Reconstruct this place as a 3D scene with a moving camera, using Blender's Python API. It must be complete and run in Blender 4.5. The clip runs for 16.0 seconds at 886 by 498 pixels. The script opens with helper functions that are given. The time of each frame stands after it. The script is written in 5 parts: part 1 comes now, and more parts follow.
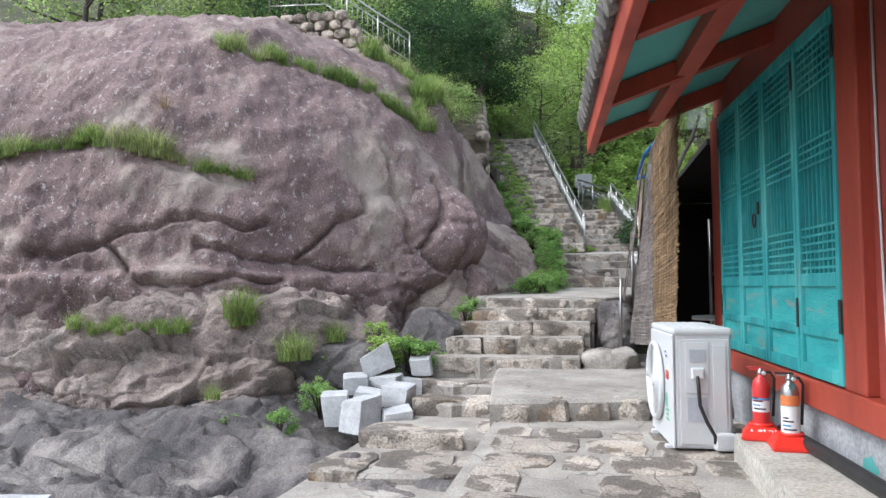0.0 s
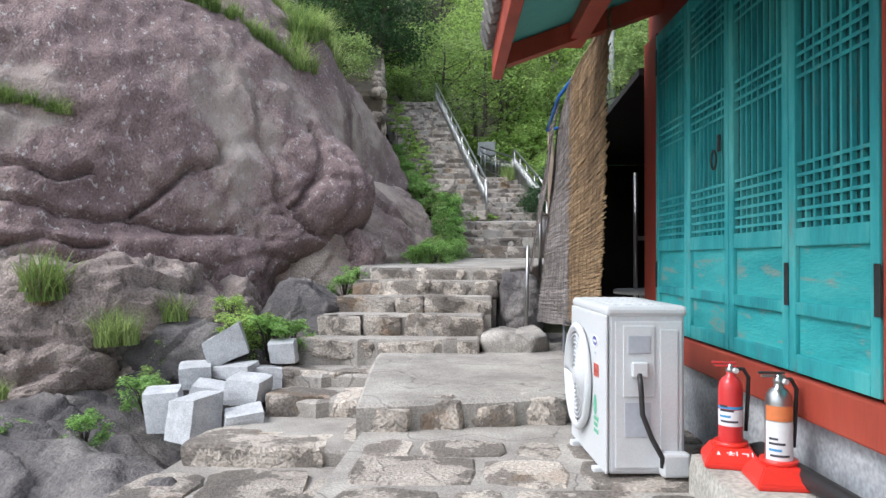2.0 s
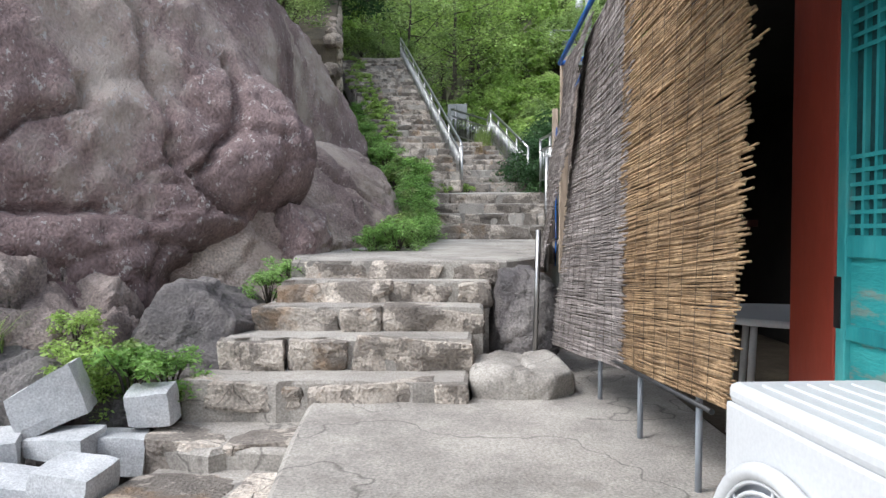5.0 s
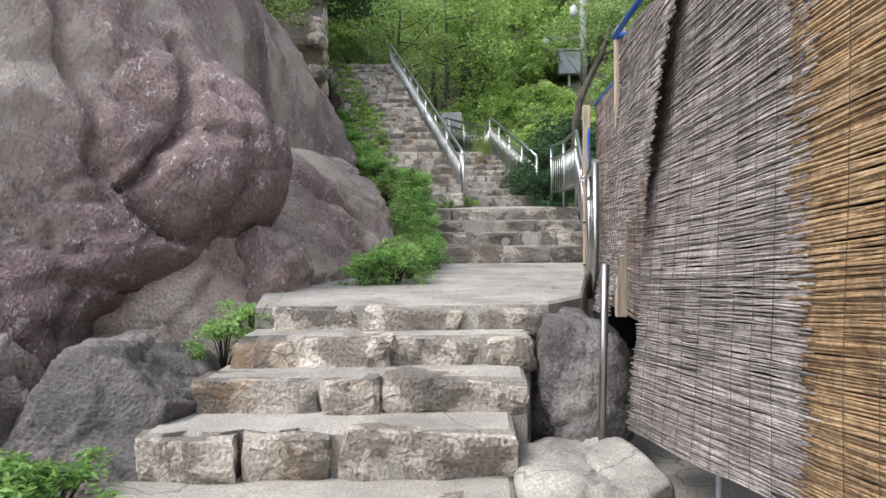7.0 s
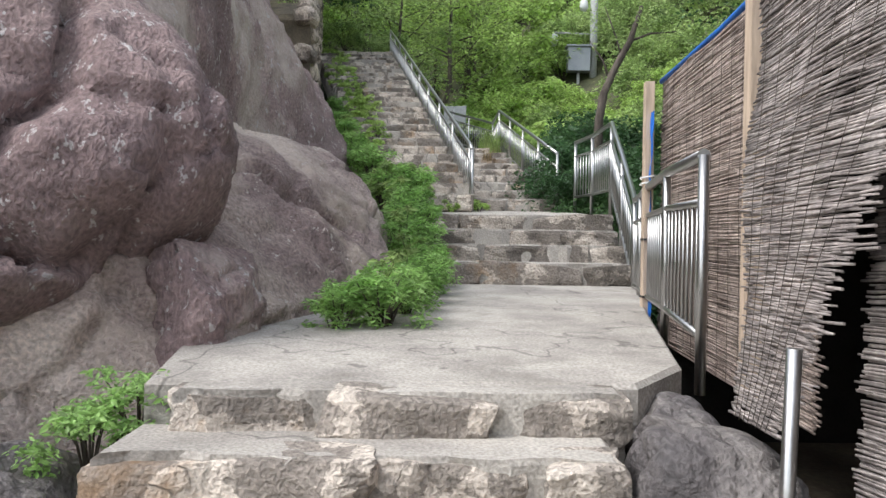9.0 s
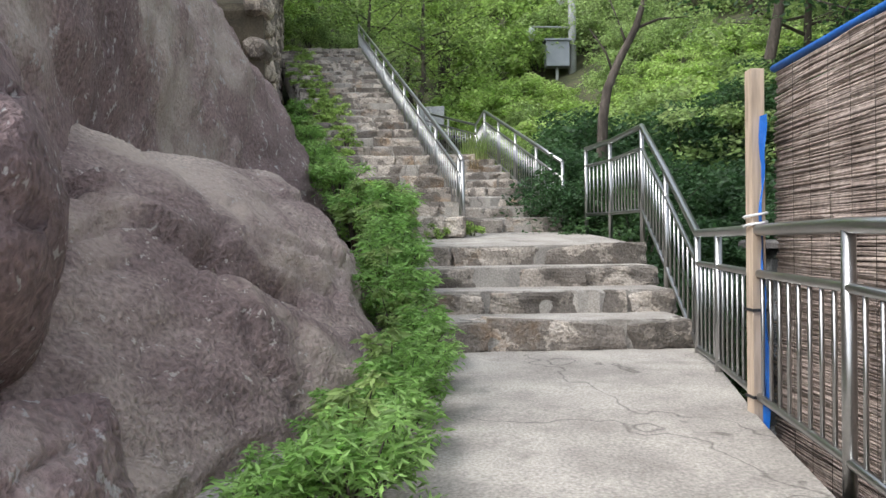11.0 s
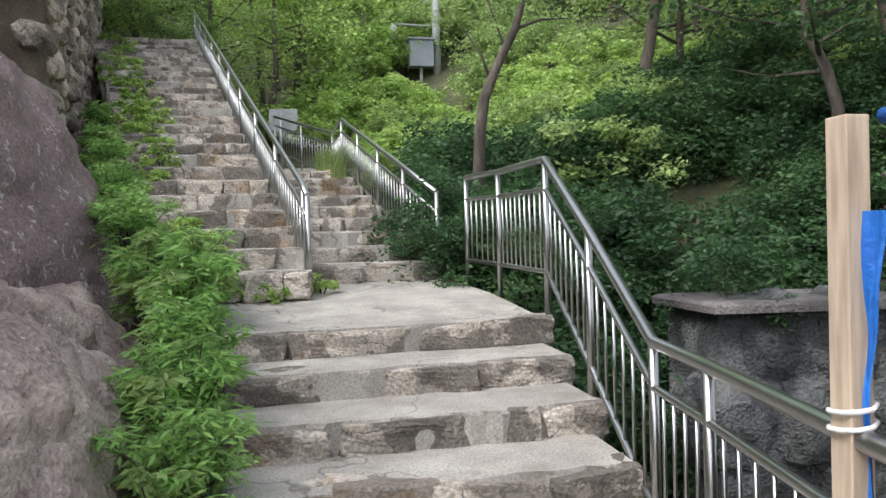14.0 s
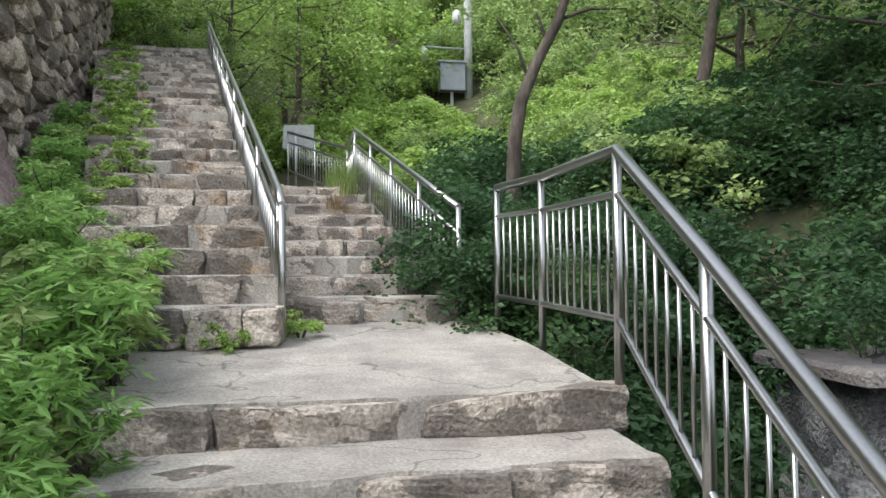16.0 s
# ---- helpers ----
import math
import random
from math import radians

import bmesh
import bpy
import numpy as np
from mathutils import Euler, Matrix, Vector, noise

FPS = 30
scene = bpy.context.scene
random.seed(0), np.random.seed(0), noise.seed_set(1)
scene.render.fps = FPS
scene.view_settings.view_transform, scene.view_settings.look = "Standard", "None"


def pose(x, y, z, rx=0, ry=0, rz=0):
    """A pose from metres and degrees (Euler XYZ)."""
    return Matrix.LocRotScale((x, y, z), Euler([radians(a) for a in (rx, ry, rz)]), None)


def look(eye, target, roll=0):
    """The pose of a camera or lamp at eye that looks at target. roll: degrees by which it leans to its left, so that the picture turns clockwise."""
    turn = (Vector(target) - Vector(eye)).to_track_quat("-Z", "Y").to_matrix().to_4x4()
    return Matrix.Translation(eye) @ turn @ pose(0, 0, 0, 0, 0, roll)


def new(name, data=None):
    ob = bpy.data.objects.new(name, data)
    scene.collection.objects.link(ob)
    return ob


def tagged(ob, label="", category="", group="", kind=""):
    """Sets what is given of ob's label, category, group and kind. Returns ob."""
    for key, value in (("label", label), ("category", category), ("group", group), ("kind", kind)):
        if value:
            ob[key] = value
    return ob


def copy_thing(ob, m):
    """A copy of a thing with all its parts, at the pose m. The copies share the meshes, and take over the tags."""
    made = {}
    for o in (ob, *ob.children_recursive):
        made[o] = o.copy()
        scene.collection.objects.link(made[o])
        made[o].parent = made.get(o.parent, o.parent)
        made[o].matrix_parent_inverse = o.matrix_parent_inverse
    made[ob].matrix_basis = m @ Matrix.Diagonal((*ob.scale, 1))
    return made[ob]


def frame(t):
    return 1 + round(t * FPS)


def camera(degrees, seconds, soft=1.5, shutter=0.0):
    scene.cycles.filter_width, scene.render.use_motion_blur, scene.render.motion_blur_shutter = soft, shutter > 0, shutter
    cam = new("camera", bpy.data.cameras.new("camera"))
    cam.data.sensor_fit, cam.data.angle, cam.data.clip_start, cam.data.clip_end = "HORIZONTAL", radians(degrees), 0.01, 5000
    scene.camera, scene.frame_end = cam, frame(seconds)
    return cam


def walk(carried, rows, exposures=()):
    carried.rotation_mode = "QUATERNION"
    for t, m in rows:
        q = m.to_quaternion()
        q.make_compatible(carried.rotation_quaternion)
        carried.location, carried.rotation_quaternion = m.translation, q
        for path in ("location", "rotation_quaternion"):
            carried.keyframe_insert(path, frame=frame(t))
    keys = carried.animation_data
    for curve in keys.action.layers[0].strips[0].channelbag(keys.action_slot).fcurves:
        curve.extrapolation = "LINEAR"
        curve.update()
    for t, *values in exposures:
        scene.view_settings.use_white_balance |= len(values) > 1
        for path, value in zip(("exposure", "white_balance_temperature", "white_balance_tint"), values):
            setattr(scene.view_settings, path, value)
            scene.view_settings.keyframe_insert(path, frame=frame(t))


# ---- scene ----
cam = camera(64.7, 16.0)
METRES, EYE, TILT, LEAN, TURN = 14.0, 1.213, 0.0, 0.0, 12.0
ROWS = [
    (0.0, 0.0, 0.0, 0.0, 0.02, 3.0, 0.29),
    (0.5, 0.0082, 0.0312, -0.0026, -3.73, 2.6, -0.72),
    (1.0, 0.0124, 0.0575, -0.0025, -5.7, 1.99, -0.08),
    (1.5, 0.0202, 0.0916, -0.0023, -6.11, 1.48, -0.22),
    (2.0, 0.0247, 0.1232, -0.0059, -7.93, 0.85, -0.18),
    (2.5, 0.0258, 0.1527, -0.0054, -10.01, -0.06, -0.06),
    (3.0, 0.0309, 0.1836, -0.0065, -10.27, -0.54, -0.54),
    (3.5, 0.034, 0.217, -0.0078, -10.22, -0.77, -0.91),
    (6.0, 0.058, 0.3804, 0.0132, -11.12, -1.78, 0.32),
    (6.5, 0.0576, 0.4087, 0.0127, -11.23, -1.36, 0.34),
    (7.0, 0.0589, 0.4385, 0.0147, -11.68, -0.46, 0.39),
    (7.5, 0.0654, 0.4712, 0.0169, -12.12, -0.19, 0.27),
    (8.0, 0.0711, 0.5035, 0.018, -11.75, -0.25, -1.4),
    (10.5, 0.0924, 0.6772, 0.0476, -12.69, -0.71, 0.55),
    (11.0, 0.098, 0.7078, 0.0554, -13.98, -0.56, 0.74),
    (11.5, 0.1039, 0.7294, 0.0643, -17.81, -0.42, 1.14),
    (12.0, 0.1147, 0.7523, 0.0752, -19.64, -0.61, 1.46),
    (12.5, 0.123, 0.7751, 0.0776, -20.95, -0.79, 1.45),
    (13.0, 0.1284, 0.7954, 0.0886, -22.93, -0.69, 1.39),
    (13.5, 0.1393, 0.8213, 0.0902, -24.35, -0.93, 1.44),
    (14.0, 0.1497, 0.8429, 0.0966, -24.94, -1.0, 1.61),
    (14.5, 0.1623, 0.8692, 0.0961, -25.25, -1.03, 1.73),
    (15.0, 0.1773, 0.8953, 0.0937, -25.15, 0.04, 1.52),
    (15.5, 0.1933, 0.9245, 0.0934, -23.52, 1.22, 0.83),
    (16.0, 0.2056, 0.954, 0.0944, -22.53, 1.64, 0.42),
]
walk(cam, [(t, pose(0, 0, EYE, TILT, LEAN, TURN) @ pose(METRES * x, METRES * y, METRES * z, 90 + pitch, roll, yaw)) for t, x, y, z, yaw, pitch, roll in ROWS], [(0.0, 1.12, 6000, 10), (3.5, 1.08, 6000, 10), (7.0, 1.2, 6250, 10), (11.0, 1.25, 6300, 10), (16.0, 1.3, 6350, 9)])

# ---- light ----
SUN_EL, SUN_AZ = 52.0, 245.0
world = bpy.data.worlds.new("sky")
scene.world = world
world.use_nodes = True
wt = world.node_tree
sky = wt.nodes.new("ShaderNodeTexSky")
sky.sky_type, sky.sun_disc = "NISHITA", False
sky.sun_elevation, sky.sun_rotation = radians(SUN_EL), radians(SUN_AZ)
sky.dust_density, sky.ozone_density, sky.air_density = 2.0, 1.0, 1.2
hazy = wt.nodes.new("ShaderNodeHueSaturation")
hazy.inputs["Saturation"].default_value = 0.35
wt.links.new(sky.outputs[0], hazy.inputs["Color"])
wt.links.new(hazy.outputs[0], wt.nodes["Background"].inputs[0])
wt.nodes["Background"].inputs[1].default_value = 0.15
sun = new("sun", bpy.data.lights.new("sun", "SUN"))
sun.data.energy, sun.data.angle, sun.data.color = 1.1, radians(25), (1.0, 0.97, 0.93)
sa, se = radians(SUN_AZ), radians(SUN_EL)
sun.matrix_world = look((math.sin(sa) * math.cos(se) * 50, math.cos(sa) * math.cos(se) * 50, math.sin(se) * 50), (0, 0, 0))

# ---- materials ----
def mat(name, stops, scale=3.0, rough=0.85, metal=0.0, bump=0.3, fine=40.0, detail=8.0, spread=(0.3, 0.7), fleck=None, vary=0.0, island=False,
        stain=None, stretch=(1, 1, 1), translucent=0.0, dist=0.02, veins=0.0, crag=0.0, grain=None):
    """A surface with broad and fine variation. stops: colours of the broad noise. fleck: (colour, scale, edge). stain: (colour, scale, low, high)."""
    m = bpy.data.materials.new(name)
    m.use_nodes = True
    nt = m.node_tree
    N, L = nt.nodes.new, nt.links.new
    b = nt.nodes["Principled BSDF"]
    geo = N("ShaderNodeNewGeometry")
    mp = N("ShaderNodeMapping")
    mp.inputs["Scale"].default_value = stretch
    L(geo.outputs["Position"], mp.inputs["Vector"])
    n1 = N("ShaderNodeTexNoise")
    n1.inputs["Scale"].default_value, n1.inputs["Detail"].default_value, n1.inputs["Roughness"].default_value = scale, detail, 0.62
    L(mp.outputs[0], n1.inputs["Vector"])
    ramp = N("ShaderNodeValToRGB")
    els = ramp.color_ramp.elements
    k = len(stops)
    for i, c in enumerate(stops):
        e = els[i] if i < 2 else els.new(1.0)
        e.color = (*c, 1)
    for i in range(k):
        els[i].position = spread[0] + (spread[1] - spread[0]) * i / max(1, k - 1)
    L(n1.outputs["Fac"], ramp.inputs[0])
    col = ramp.outputs[0]
    n2 = N("ShaderNodeTexNoise")
    n2.inputs["Scale"].default_value, n2.inputs["Detail"].default_value = fine, 4.0
    L(mp.outputs[0], n2.inputs["Vector"])
    mr = N("ShaderNodeMapRange")
    mr.inputs["From Min"].default_value, mr.inputs["From Max"].default_value = 0.3, 0.7
    if grain is None:
        grain = 0.25 if rough >= 0.75 else 0.05
    mr.inputs["To Min"].default_value, mr.inputs["To Max"].default_value = 1 - grain, 1 + grain
    L(n2.outputs["Fac"], mr.inputs["Value"])
    val = mr.outputs[0]
    if vary:
        src = geo.outputs["Random Per Island"] if island else N("ShaderNodeObjectInfo").outputs["Random"]
        mv = N("ShaderNodeMapRange")
        mv.inputs["To Min"].default_value, mv.inputs["To Max"].default_value = 1 - vary, 1 + vary
        L(src, mv.inputs["Value"])
        mu = N("ShaderNodeMath")
        mu.operation = "MULTIPLY"
        L(val, mu.inputs[0])
        L(mv.outputs[0], mu.inputs[1])
        val = mu.outputs[0]
    mul = N("ShaderNodeMix")
    mul.data_type, mul.blend_type = "RGBA", "MULTIPLY"
    mul.inputs["Factor"].default_value = 1.0
    L(col, mul.inputs["A"])
    L(val, mul.inputs["B"])
    col = mul.outputs["Result"]
    for spec in (stain,):
        if spec:
            c, s, lo, hi = spec
            n3 = N("ShaderNodeTexNoise")
            n3.inputs["Scale"].default_value, n3.inputs["Detail"].default_value, n3.inputs["Roughness"].default_value = s, 6.0, 0.7
            L(mp.outputs[0], n3.inputs["Vector"])
            m3 = N("ShaderNodeMapRange")
            m3.inputs["From Min"].default_value, m3.inputs["From Max"].default_value, m3.inputs["To Max"].default_value = lo, hi, 0.75
            L(n3.outputs["Fac"], m3.inputs["Value"])
            x3 = N("ShaderNodeMix")
            x3.data_type = "RGBA"
            L(m3.outputs[0], x3.inputs["Factor"])
            L(col, x3.inputs["A"])
            x3.inputs["B"].default_value = (*c, 1)
            col = x3.outputs["Result"]
    if fleck:
        c, s, edge = fleck
        n4 = N("ShaderNodeTexNoise")
        n4.inputs["Scale"].default_value, n4.inputs["Detail"].default_value, n4.inputs["Roughness"].default_value = s, 3.0, 0.8
        L(mp.outputs[0], n4.inputs["Vector"])
        m4 = N("ShaderNodeMapRange")
        m4.inputs["From Min"].default_value, m4.inputs["From Max"].default_value = edge, edge + 0.04
        L(n4.outputs["Fac"], m4.inputs["Value"])
        x4 = N("ShaderNodeMix")
        x4.data_type = "RGBA"
        L(m4.outputs[0], x4.inputs["Factor"])
        L(col, x4.inputs["A"])
        x4.inputs["B"].default_value = (*c, 1)
        col = x4.outputs["Result"]
    groove = None
    if veins:
        nv = N("ShaderNodeTexNoise")
        nv.inputs["Scale"].default_value, nv.inputs["Detail"].default_value, nv.inputs["Roughness"].default_value = veins, 4.0, 0.5
        L(mp.outputs[0], nv.inputs["Vector"])
        sb = N("ShaderNodeMath")
        sb.operation = "SUBTRACT"
        L(nv.outputs["Fac"], sb.inputs[0])
        sb.inputs[1].default_value = 0.5
        ab = N("ShaderNodeMath")
        ab.operation = "ABSOLUTE"
        L(sb.outputs[0], ab.inputs[0])
        mv2 = N("ShaderNodeMapRange")
        mv2.inputs["From Min"].default_value, mv2.inputs["From Max"].default_value = 0.0008, 0.0045
        mv2.inputs["To Min"].default_value, mv2.inputs["To Max"].default_value = 0.55, 1.0
        L(ab.outputs[0], mv2.inputs["Value"])
        groove = mv2.outputs[0]
        xv = N("ShaderNodeMix")
        xv.data_type, xv.blend_type = "RGBA", "MULTIPLY"
        xv.inputs["Factor"].default_value = 1.0
        L(col, xv.inputs["A"])
        L(groove, xv.inputs["B"])
        col = xv.outputs["Result"]
    rift = None
    if crag:
        wn = N("ShaderNodeTexNoise")
        wn.inputs["Scale"].default_value, wn.inputs["Detail"].default_value = crag * 0.9, 5.0
        L(mp.outputs[0], wn.inputs["Vector"])
        wa = N("ShaderNodeVectorMath")
        wa.operation = "MULTIPLY_ADD"
        L(wn.outputs["Color"], wa.inputs[0])
        wa.inputs[1].default_value = (1.1 / crag,) * 3
        L(mp.outputs[0], wa.inputs[2])
        vo = N("ShaderNodeTexVoronoi")
        vo.feature = "DISTANCE_TO_EDGE"
        vo.inputs["Scale"].default_value = crag
        L(wa.outputs[0], vo.inputs["Vector"])
        gate = N("ShaderNodeMapRange")
        gate.inputs["From Min"].default_value, gate.inputs["From Max"].default_value = 0.5, 0.66
        gate.inputs["To Min"].default_value, gate.inputs["To Max"].default_value = 0.0, 0.018
        L(n1.outputs["Fac"], gate.inputs["Value"])
        rf = N("ShaderNodeMapRange")
        rf.inputs["From Min"].default_value = 0.0
        rf.inputs["To Min"].default_value, rf.inputs["To Max"].default_value = 0.55, 1.0
        L(gate.outputs[0], rf.inputs["From Max"])
        L(vo.outputs["Distance"], rf.inputs["Value"])
        rift = rf.outputs[0]
        xr_ = N("ShaderNodeMix")
        xr_.data_type, xr_.blend_type = "RGBA", "MULTIPLY"
        xr_.inputs["Factor"].default_value = 1.0
        L(col, xr_.inputs["A"])
        L(rift, xr_.inputs["B"])
        col = xr_.outputs["Result"]
    L(col, b.inputs["Base Color"])
    b.inputs["Roughness"].default_value, b.inputs["Metallic"].default_value = rough, metal
    if bump:
        ad = N("ShaderNodeMath")
        ad.operation = "MULTIPLY_ADD"
        L(n2.outputs["Fac"], ad.inputs[0])
        ad.inputs[1].default_value = 0.55 if rough >= 0.85 else 0.35
        L(n1.outputs["Fac"], ad.inputs[2])
        bp = N("ShaderNodeBump")
        if groove:
            gm = N("ShaderNodeMath")
            gm.operation = "MULTIPLY_ADD"
            L(groove, gm.inputs[0])
            gm.inputs[1].default_value = 0.3
            L(ad.outputs[0], gm.inputs[2])
            ad = gm
        if rift:
            rm = N("ShaderNodeMath")
            rm.operation = "MULTIPLY_ADD"
            L(rift, rm.inputs[0])
            rm.inputs[1].default_value = 0.5
            L(ad.outputs[0], rm.inputs[2])
            ad = rm
        bp.inputs["Strength"].default_value, bp.inputs["Distance"].default_value = bump, dist
        L(ad.outputs[0], bp.inputs["Height"])
        L(bp.outputs[0], b.inputs["Normal"])
    if translucent:
        tr = N("ShaderNodeBsdfTranslucent")
        L(col, tr.inputs["Color"])
        mx = N("ShaderNodeMixShader")
        mx.inputs[0].default_value = translucent
        L(b.outputs[0], mx.inputs[1])
        L(tr.outputs[0], mx.inputs[2])
        L(mx.outputs[0], nt.nodes["Material Output"].inputs[0])
    return m


M_ROCK = mat("rock", [(0.10, 0.066, 0.066), (0.195, 0.138, 0.133), (0.255, 0.183, 0.172), (0.42, 0.335, 0.29)], 0.5, 0.9, bump=1.0, fine=42, fleck=((0.44, 0.40, 0.38), 11, 0.60),
             stain=((0.44, 0.38, 0.33), 0.5, 0.54, 0.68), dist=0.06, detail=13, stretch=(1, 1, 0.7), grain=0.36)
M_ROCKLOW = mat("rock_ledge", [(0.13, 0.105, 0.095), (0.28, 0.225, 0.20), (0.50, 0.42, 0.365)], 0.8, 0.9, bump=1.0, fine=44, stain=((0.09, 0.08, 0.08), 0.8, 0.56, 0.67), dist=0.06, detail=13, grain=0.36)
M_BED = mat("bedrock", [(0.04, 0.037, 0.039), (0.105, 0.093, 0.091), (0.27, 0.245, 0.222)], 1.2, 0.75, bump=1.0, fine=44, stain=((0.35, 0.315, 0.28), 0.8, 0.55, 0.68), dist=0.055, detail=13, grain=0.36)
M_SLABROCK = mat("slab_rock", [(0.14, 0.098, 0.092), (0.25, 0.185, 0.168), (0.60, 0.50, 0.42)], 0.55, 0.9, bump=1.0, fine=42, stain=((0.50, 0.41, 0.34), 0.9, 0.49, 0.60), fleck=((0.5, 0.44, 0.39), 13, 0.63), dist=0.05, detail=13, grain=0.36)
M_STEP = mat("step_stone", [(0.24, 0.205, 0.175), (0.385, 0.335, 0.285), (0.54, 0.48, 0.41)], 2.4, 0.9, bump=1.0, fine=48, vary=0.28, stain=((0.36, 0.22, 0.11), 1.4, 0.57, 0.70), dist=0.04, detail=13, crag=1.2, grain=0.36)
M_TREAD = mat("worn_concrete", [(0.225, 0.205, 0.182), (0.34, 0.312, 0.277), (0.45, 0.418, 0.37)], 1.9, 0.92, bump=0.6, fine=70, stain=((0.20, 0.18, 0.155), 2.2, 0.55, 0.72), veins=0.7, detail=13, grain=0.3)
M_GRANITE = mat("white_granite", [(0.36, 0.365, 0.37), (0.47, 0.475, 0.48), (0.57, 0.575, 0.575)], 6, 0.8, bump=0.6, fine=90, fleck=((0.28, 0.28, 0.29), 70, 0.66))
M_EARTH = mat("earth", [(0.05, 0.04, 0.03), (0.10, 0.08, 0.055), (0.16, 0.13, 0.09)], 2, 0.95, bump=0.8, fine=30)
M_HILL = mat("hill_ground", [(0.022, 0.024, 0.012), (0.055, 0.06, 0.025), (0.11, 0.10, 0.055)], 1.0, 0.95, bump=0.8, fine=20)
M_WALLROCK = mat("masonry", [(0.23, 0.185, 0.155), (0.42, 0.345, 0.29), (0.58, 0.49, 0.41)], 2.4, 0.9, bump=1.0, fine=38, vary=0.25, dist=0.045, crag=2.0, grain=0.4)
M_DARKROCK = mat("dark_wall_rock", [(0.05, 0.052, 0.055), (0.09, 0.092, 0.095), (0.16, 0.16, 0.155)], 2.0, 0.85, bump=1.0, fine=36, vary=0.25, dist=0.1, crag=1.6, grain=0.4)
M_RED = mat("red_paint", [(0.25, 0.035, 0.02), (0.36, 0.055, 0.03), (0.42, 0.075, 0.04)], 2.0, 0.6, bump=0.25, fine=50, stretch=(1, 1, 0.25))
M_REDWALL = mat("red_wall_paint", [(0.22, 0.035, 0.025), (0.30, 0.05, 0.035), (0.34, 0.065, 0.045)], 1.5, 0.65, bump=0.2, fine=60)
M_TEAL = mat("teal_paint", [(0.015, 0.18, 0.20), (0.035, 0.34, 0.35), (0.12, 0.50, 0.48)], 3.0, 0.6, bump=0.5, fine=50, stretch=(1, 1, 0.3), stain=((0.17, 0.23, 0.20), 7, 0.60, 0.72))
M_TEALPEEL = mat("peeling_teal_paint", [(0.02, 0.27, 0.28), (0.04, 0.38, 0.38), (0.08, 0.46, 0.44)], 4.0, 0.7, bump=0.9, fine=60, stretch=(0.35, 0.35, 1.6), stain=((0.26, 0.30, 0.25), 7, 0.54, 0.61))
M_SOFFIT = mat("soffit_teal", [(0.09, 0.36, 0.33), (0.13, 0.44, 0.40)], 2, 0.7, bump=0.1)
# door paper in near-black teal, the shade of the lattice gaps in its colour
M_PAPER = mat("gap_shade_door_paper", [(0.006, 0.05, 0.055), (0.012, 0.085, 0.09)], 3, 0.85, bump=0.2)
M_PLINTH = mat("plinth_plaster", [(0.24, 0.25, 0.26), (0.36, 0.37, 0.38), (0.5, 0.5, 0.5)], 2.4, 0.9, bump=0.3, stain=((0.15, 0.14, 0.12), 2.5, 0.58, 0.75))
M_LEDGE = mat("ledge_concrete", [(0.30, 0.28, 0.24), (0.42, 0.395, 0.345), (0.5, 0.47, 0.41)], 2.5, 0.92, bump=0.4, stain=((0.24, 0.2, 0.16), 3, 0.6, 0.75))
M_STEEL = mat("stainless_steel", [(0.36, 0.357, 0.35), (0.45, 0.447, 0.44)], 4, 0.32, 1.0, bump=0.03, fine=80)
M_WHITE = mat("white_plastic", [(0.56, 0.57, 0.575), (0.63, 0.64, 0.645)], 1.5, 0.45, bump=0.03, fine=90)
M_WHITE2 = mat("white_steel_panel", [(0.52, 0.53, 0.54), (0.58, 0.59, 0.60)], 1.3, 0.4, bump=0.02)
M_DARK = mat("dark_plastic", [(0.012, 0.012, 0.013), (0.03, 0.03, 0.03)], 5, 0.5, bump=0.05)
M_GREYPANEL = mat("grey_label_and_shade", [(0.40, 0.42, 0.46), (0.47, 0.49, 0.53)], 5, 0.5, bump=0.0)
M_BLUE = mat("blue_badge", [(0.02, 0.03, 0.22), (0.03, 0.05, 0.3)], 5, 0.4, bump=0.0)
M_REDPRINT = mat("red_print", [(0.6, 0.09, 0.06), (0.66, 0.12, 0.08)], 5, 0.5, bump=0.0)
M_GREENPRINT = mat("green_print", [(0.10, 0.40, 0.24), (0.13, 0.46, 0.28)], 5, 0.5, bump=0.0)
M_REDPLASTIC = mat("red_plastic", [(0.62, 0.025, 0.015), (0.70, 0.035, 0.02)], 4, 0.35, bump=0.02)
M_REDTANK = mat("red_enamel", [(0.52, 0.03, 0.03), (0.60, 0.045, 0.045)], 4, 0.3, bump=0.02)
M_ORANGE = mat("orange_label", [(0.62, 0.17, 0.05), (0.68, 0.21, 0.07)], 5, 0.5, bump=0.0)
M_LABEL = mat("white_label", [(0.7, 0.7, 0.7), (0.76, 0.76, 0.76)], 5, 0.5, bump=0.0)
M_INK = mat("label_ink", [(0.03, 0.03, 0.04), (0.06, 0.06, 0.07)], 5, 0.6, bump=0.0)
M_SKYINK = mat("label_blue", [(0.05, 0.25, 0.5), (0.07, 0.3, 0.55)], 5, 0.6, bump=0.0)
M_REED = mat("tan_reed", [(0.15, 0.09, 0.045), (0.265, 0.172, 0.09), (0.38, 0.26, 0.145)], 5, 0.8, bump=0.3, vary=0.35, island=True)
M_REEDGREY = mat("weathered_reed", [(0.14, 0.118, 0.11), (0.23, 0.20, 0.185), (0.34, 0.30, 0.28)], 5, 0.85, bump=0.3, vary=0.35, island=True)
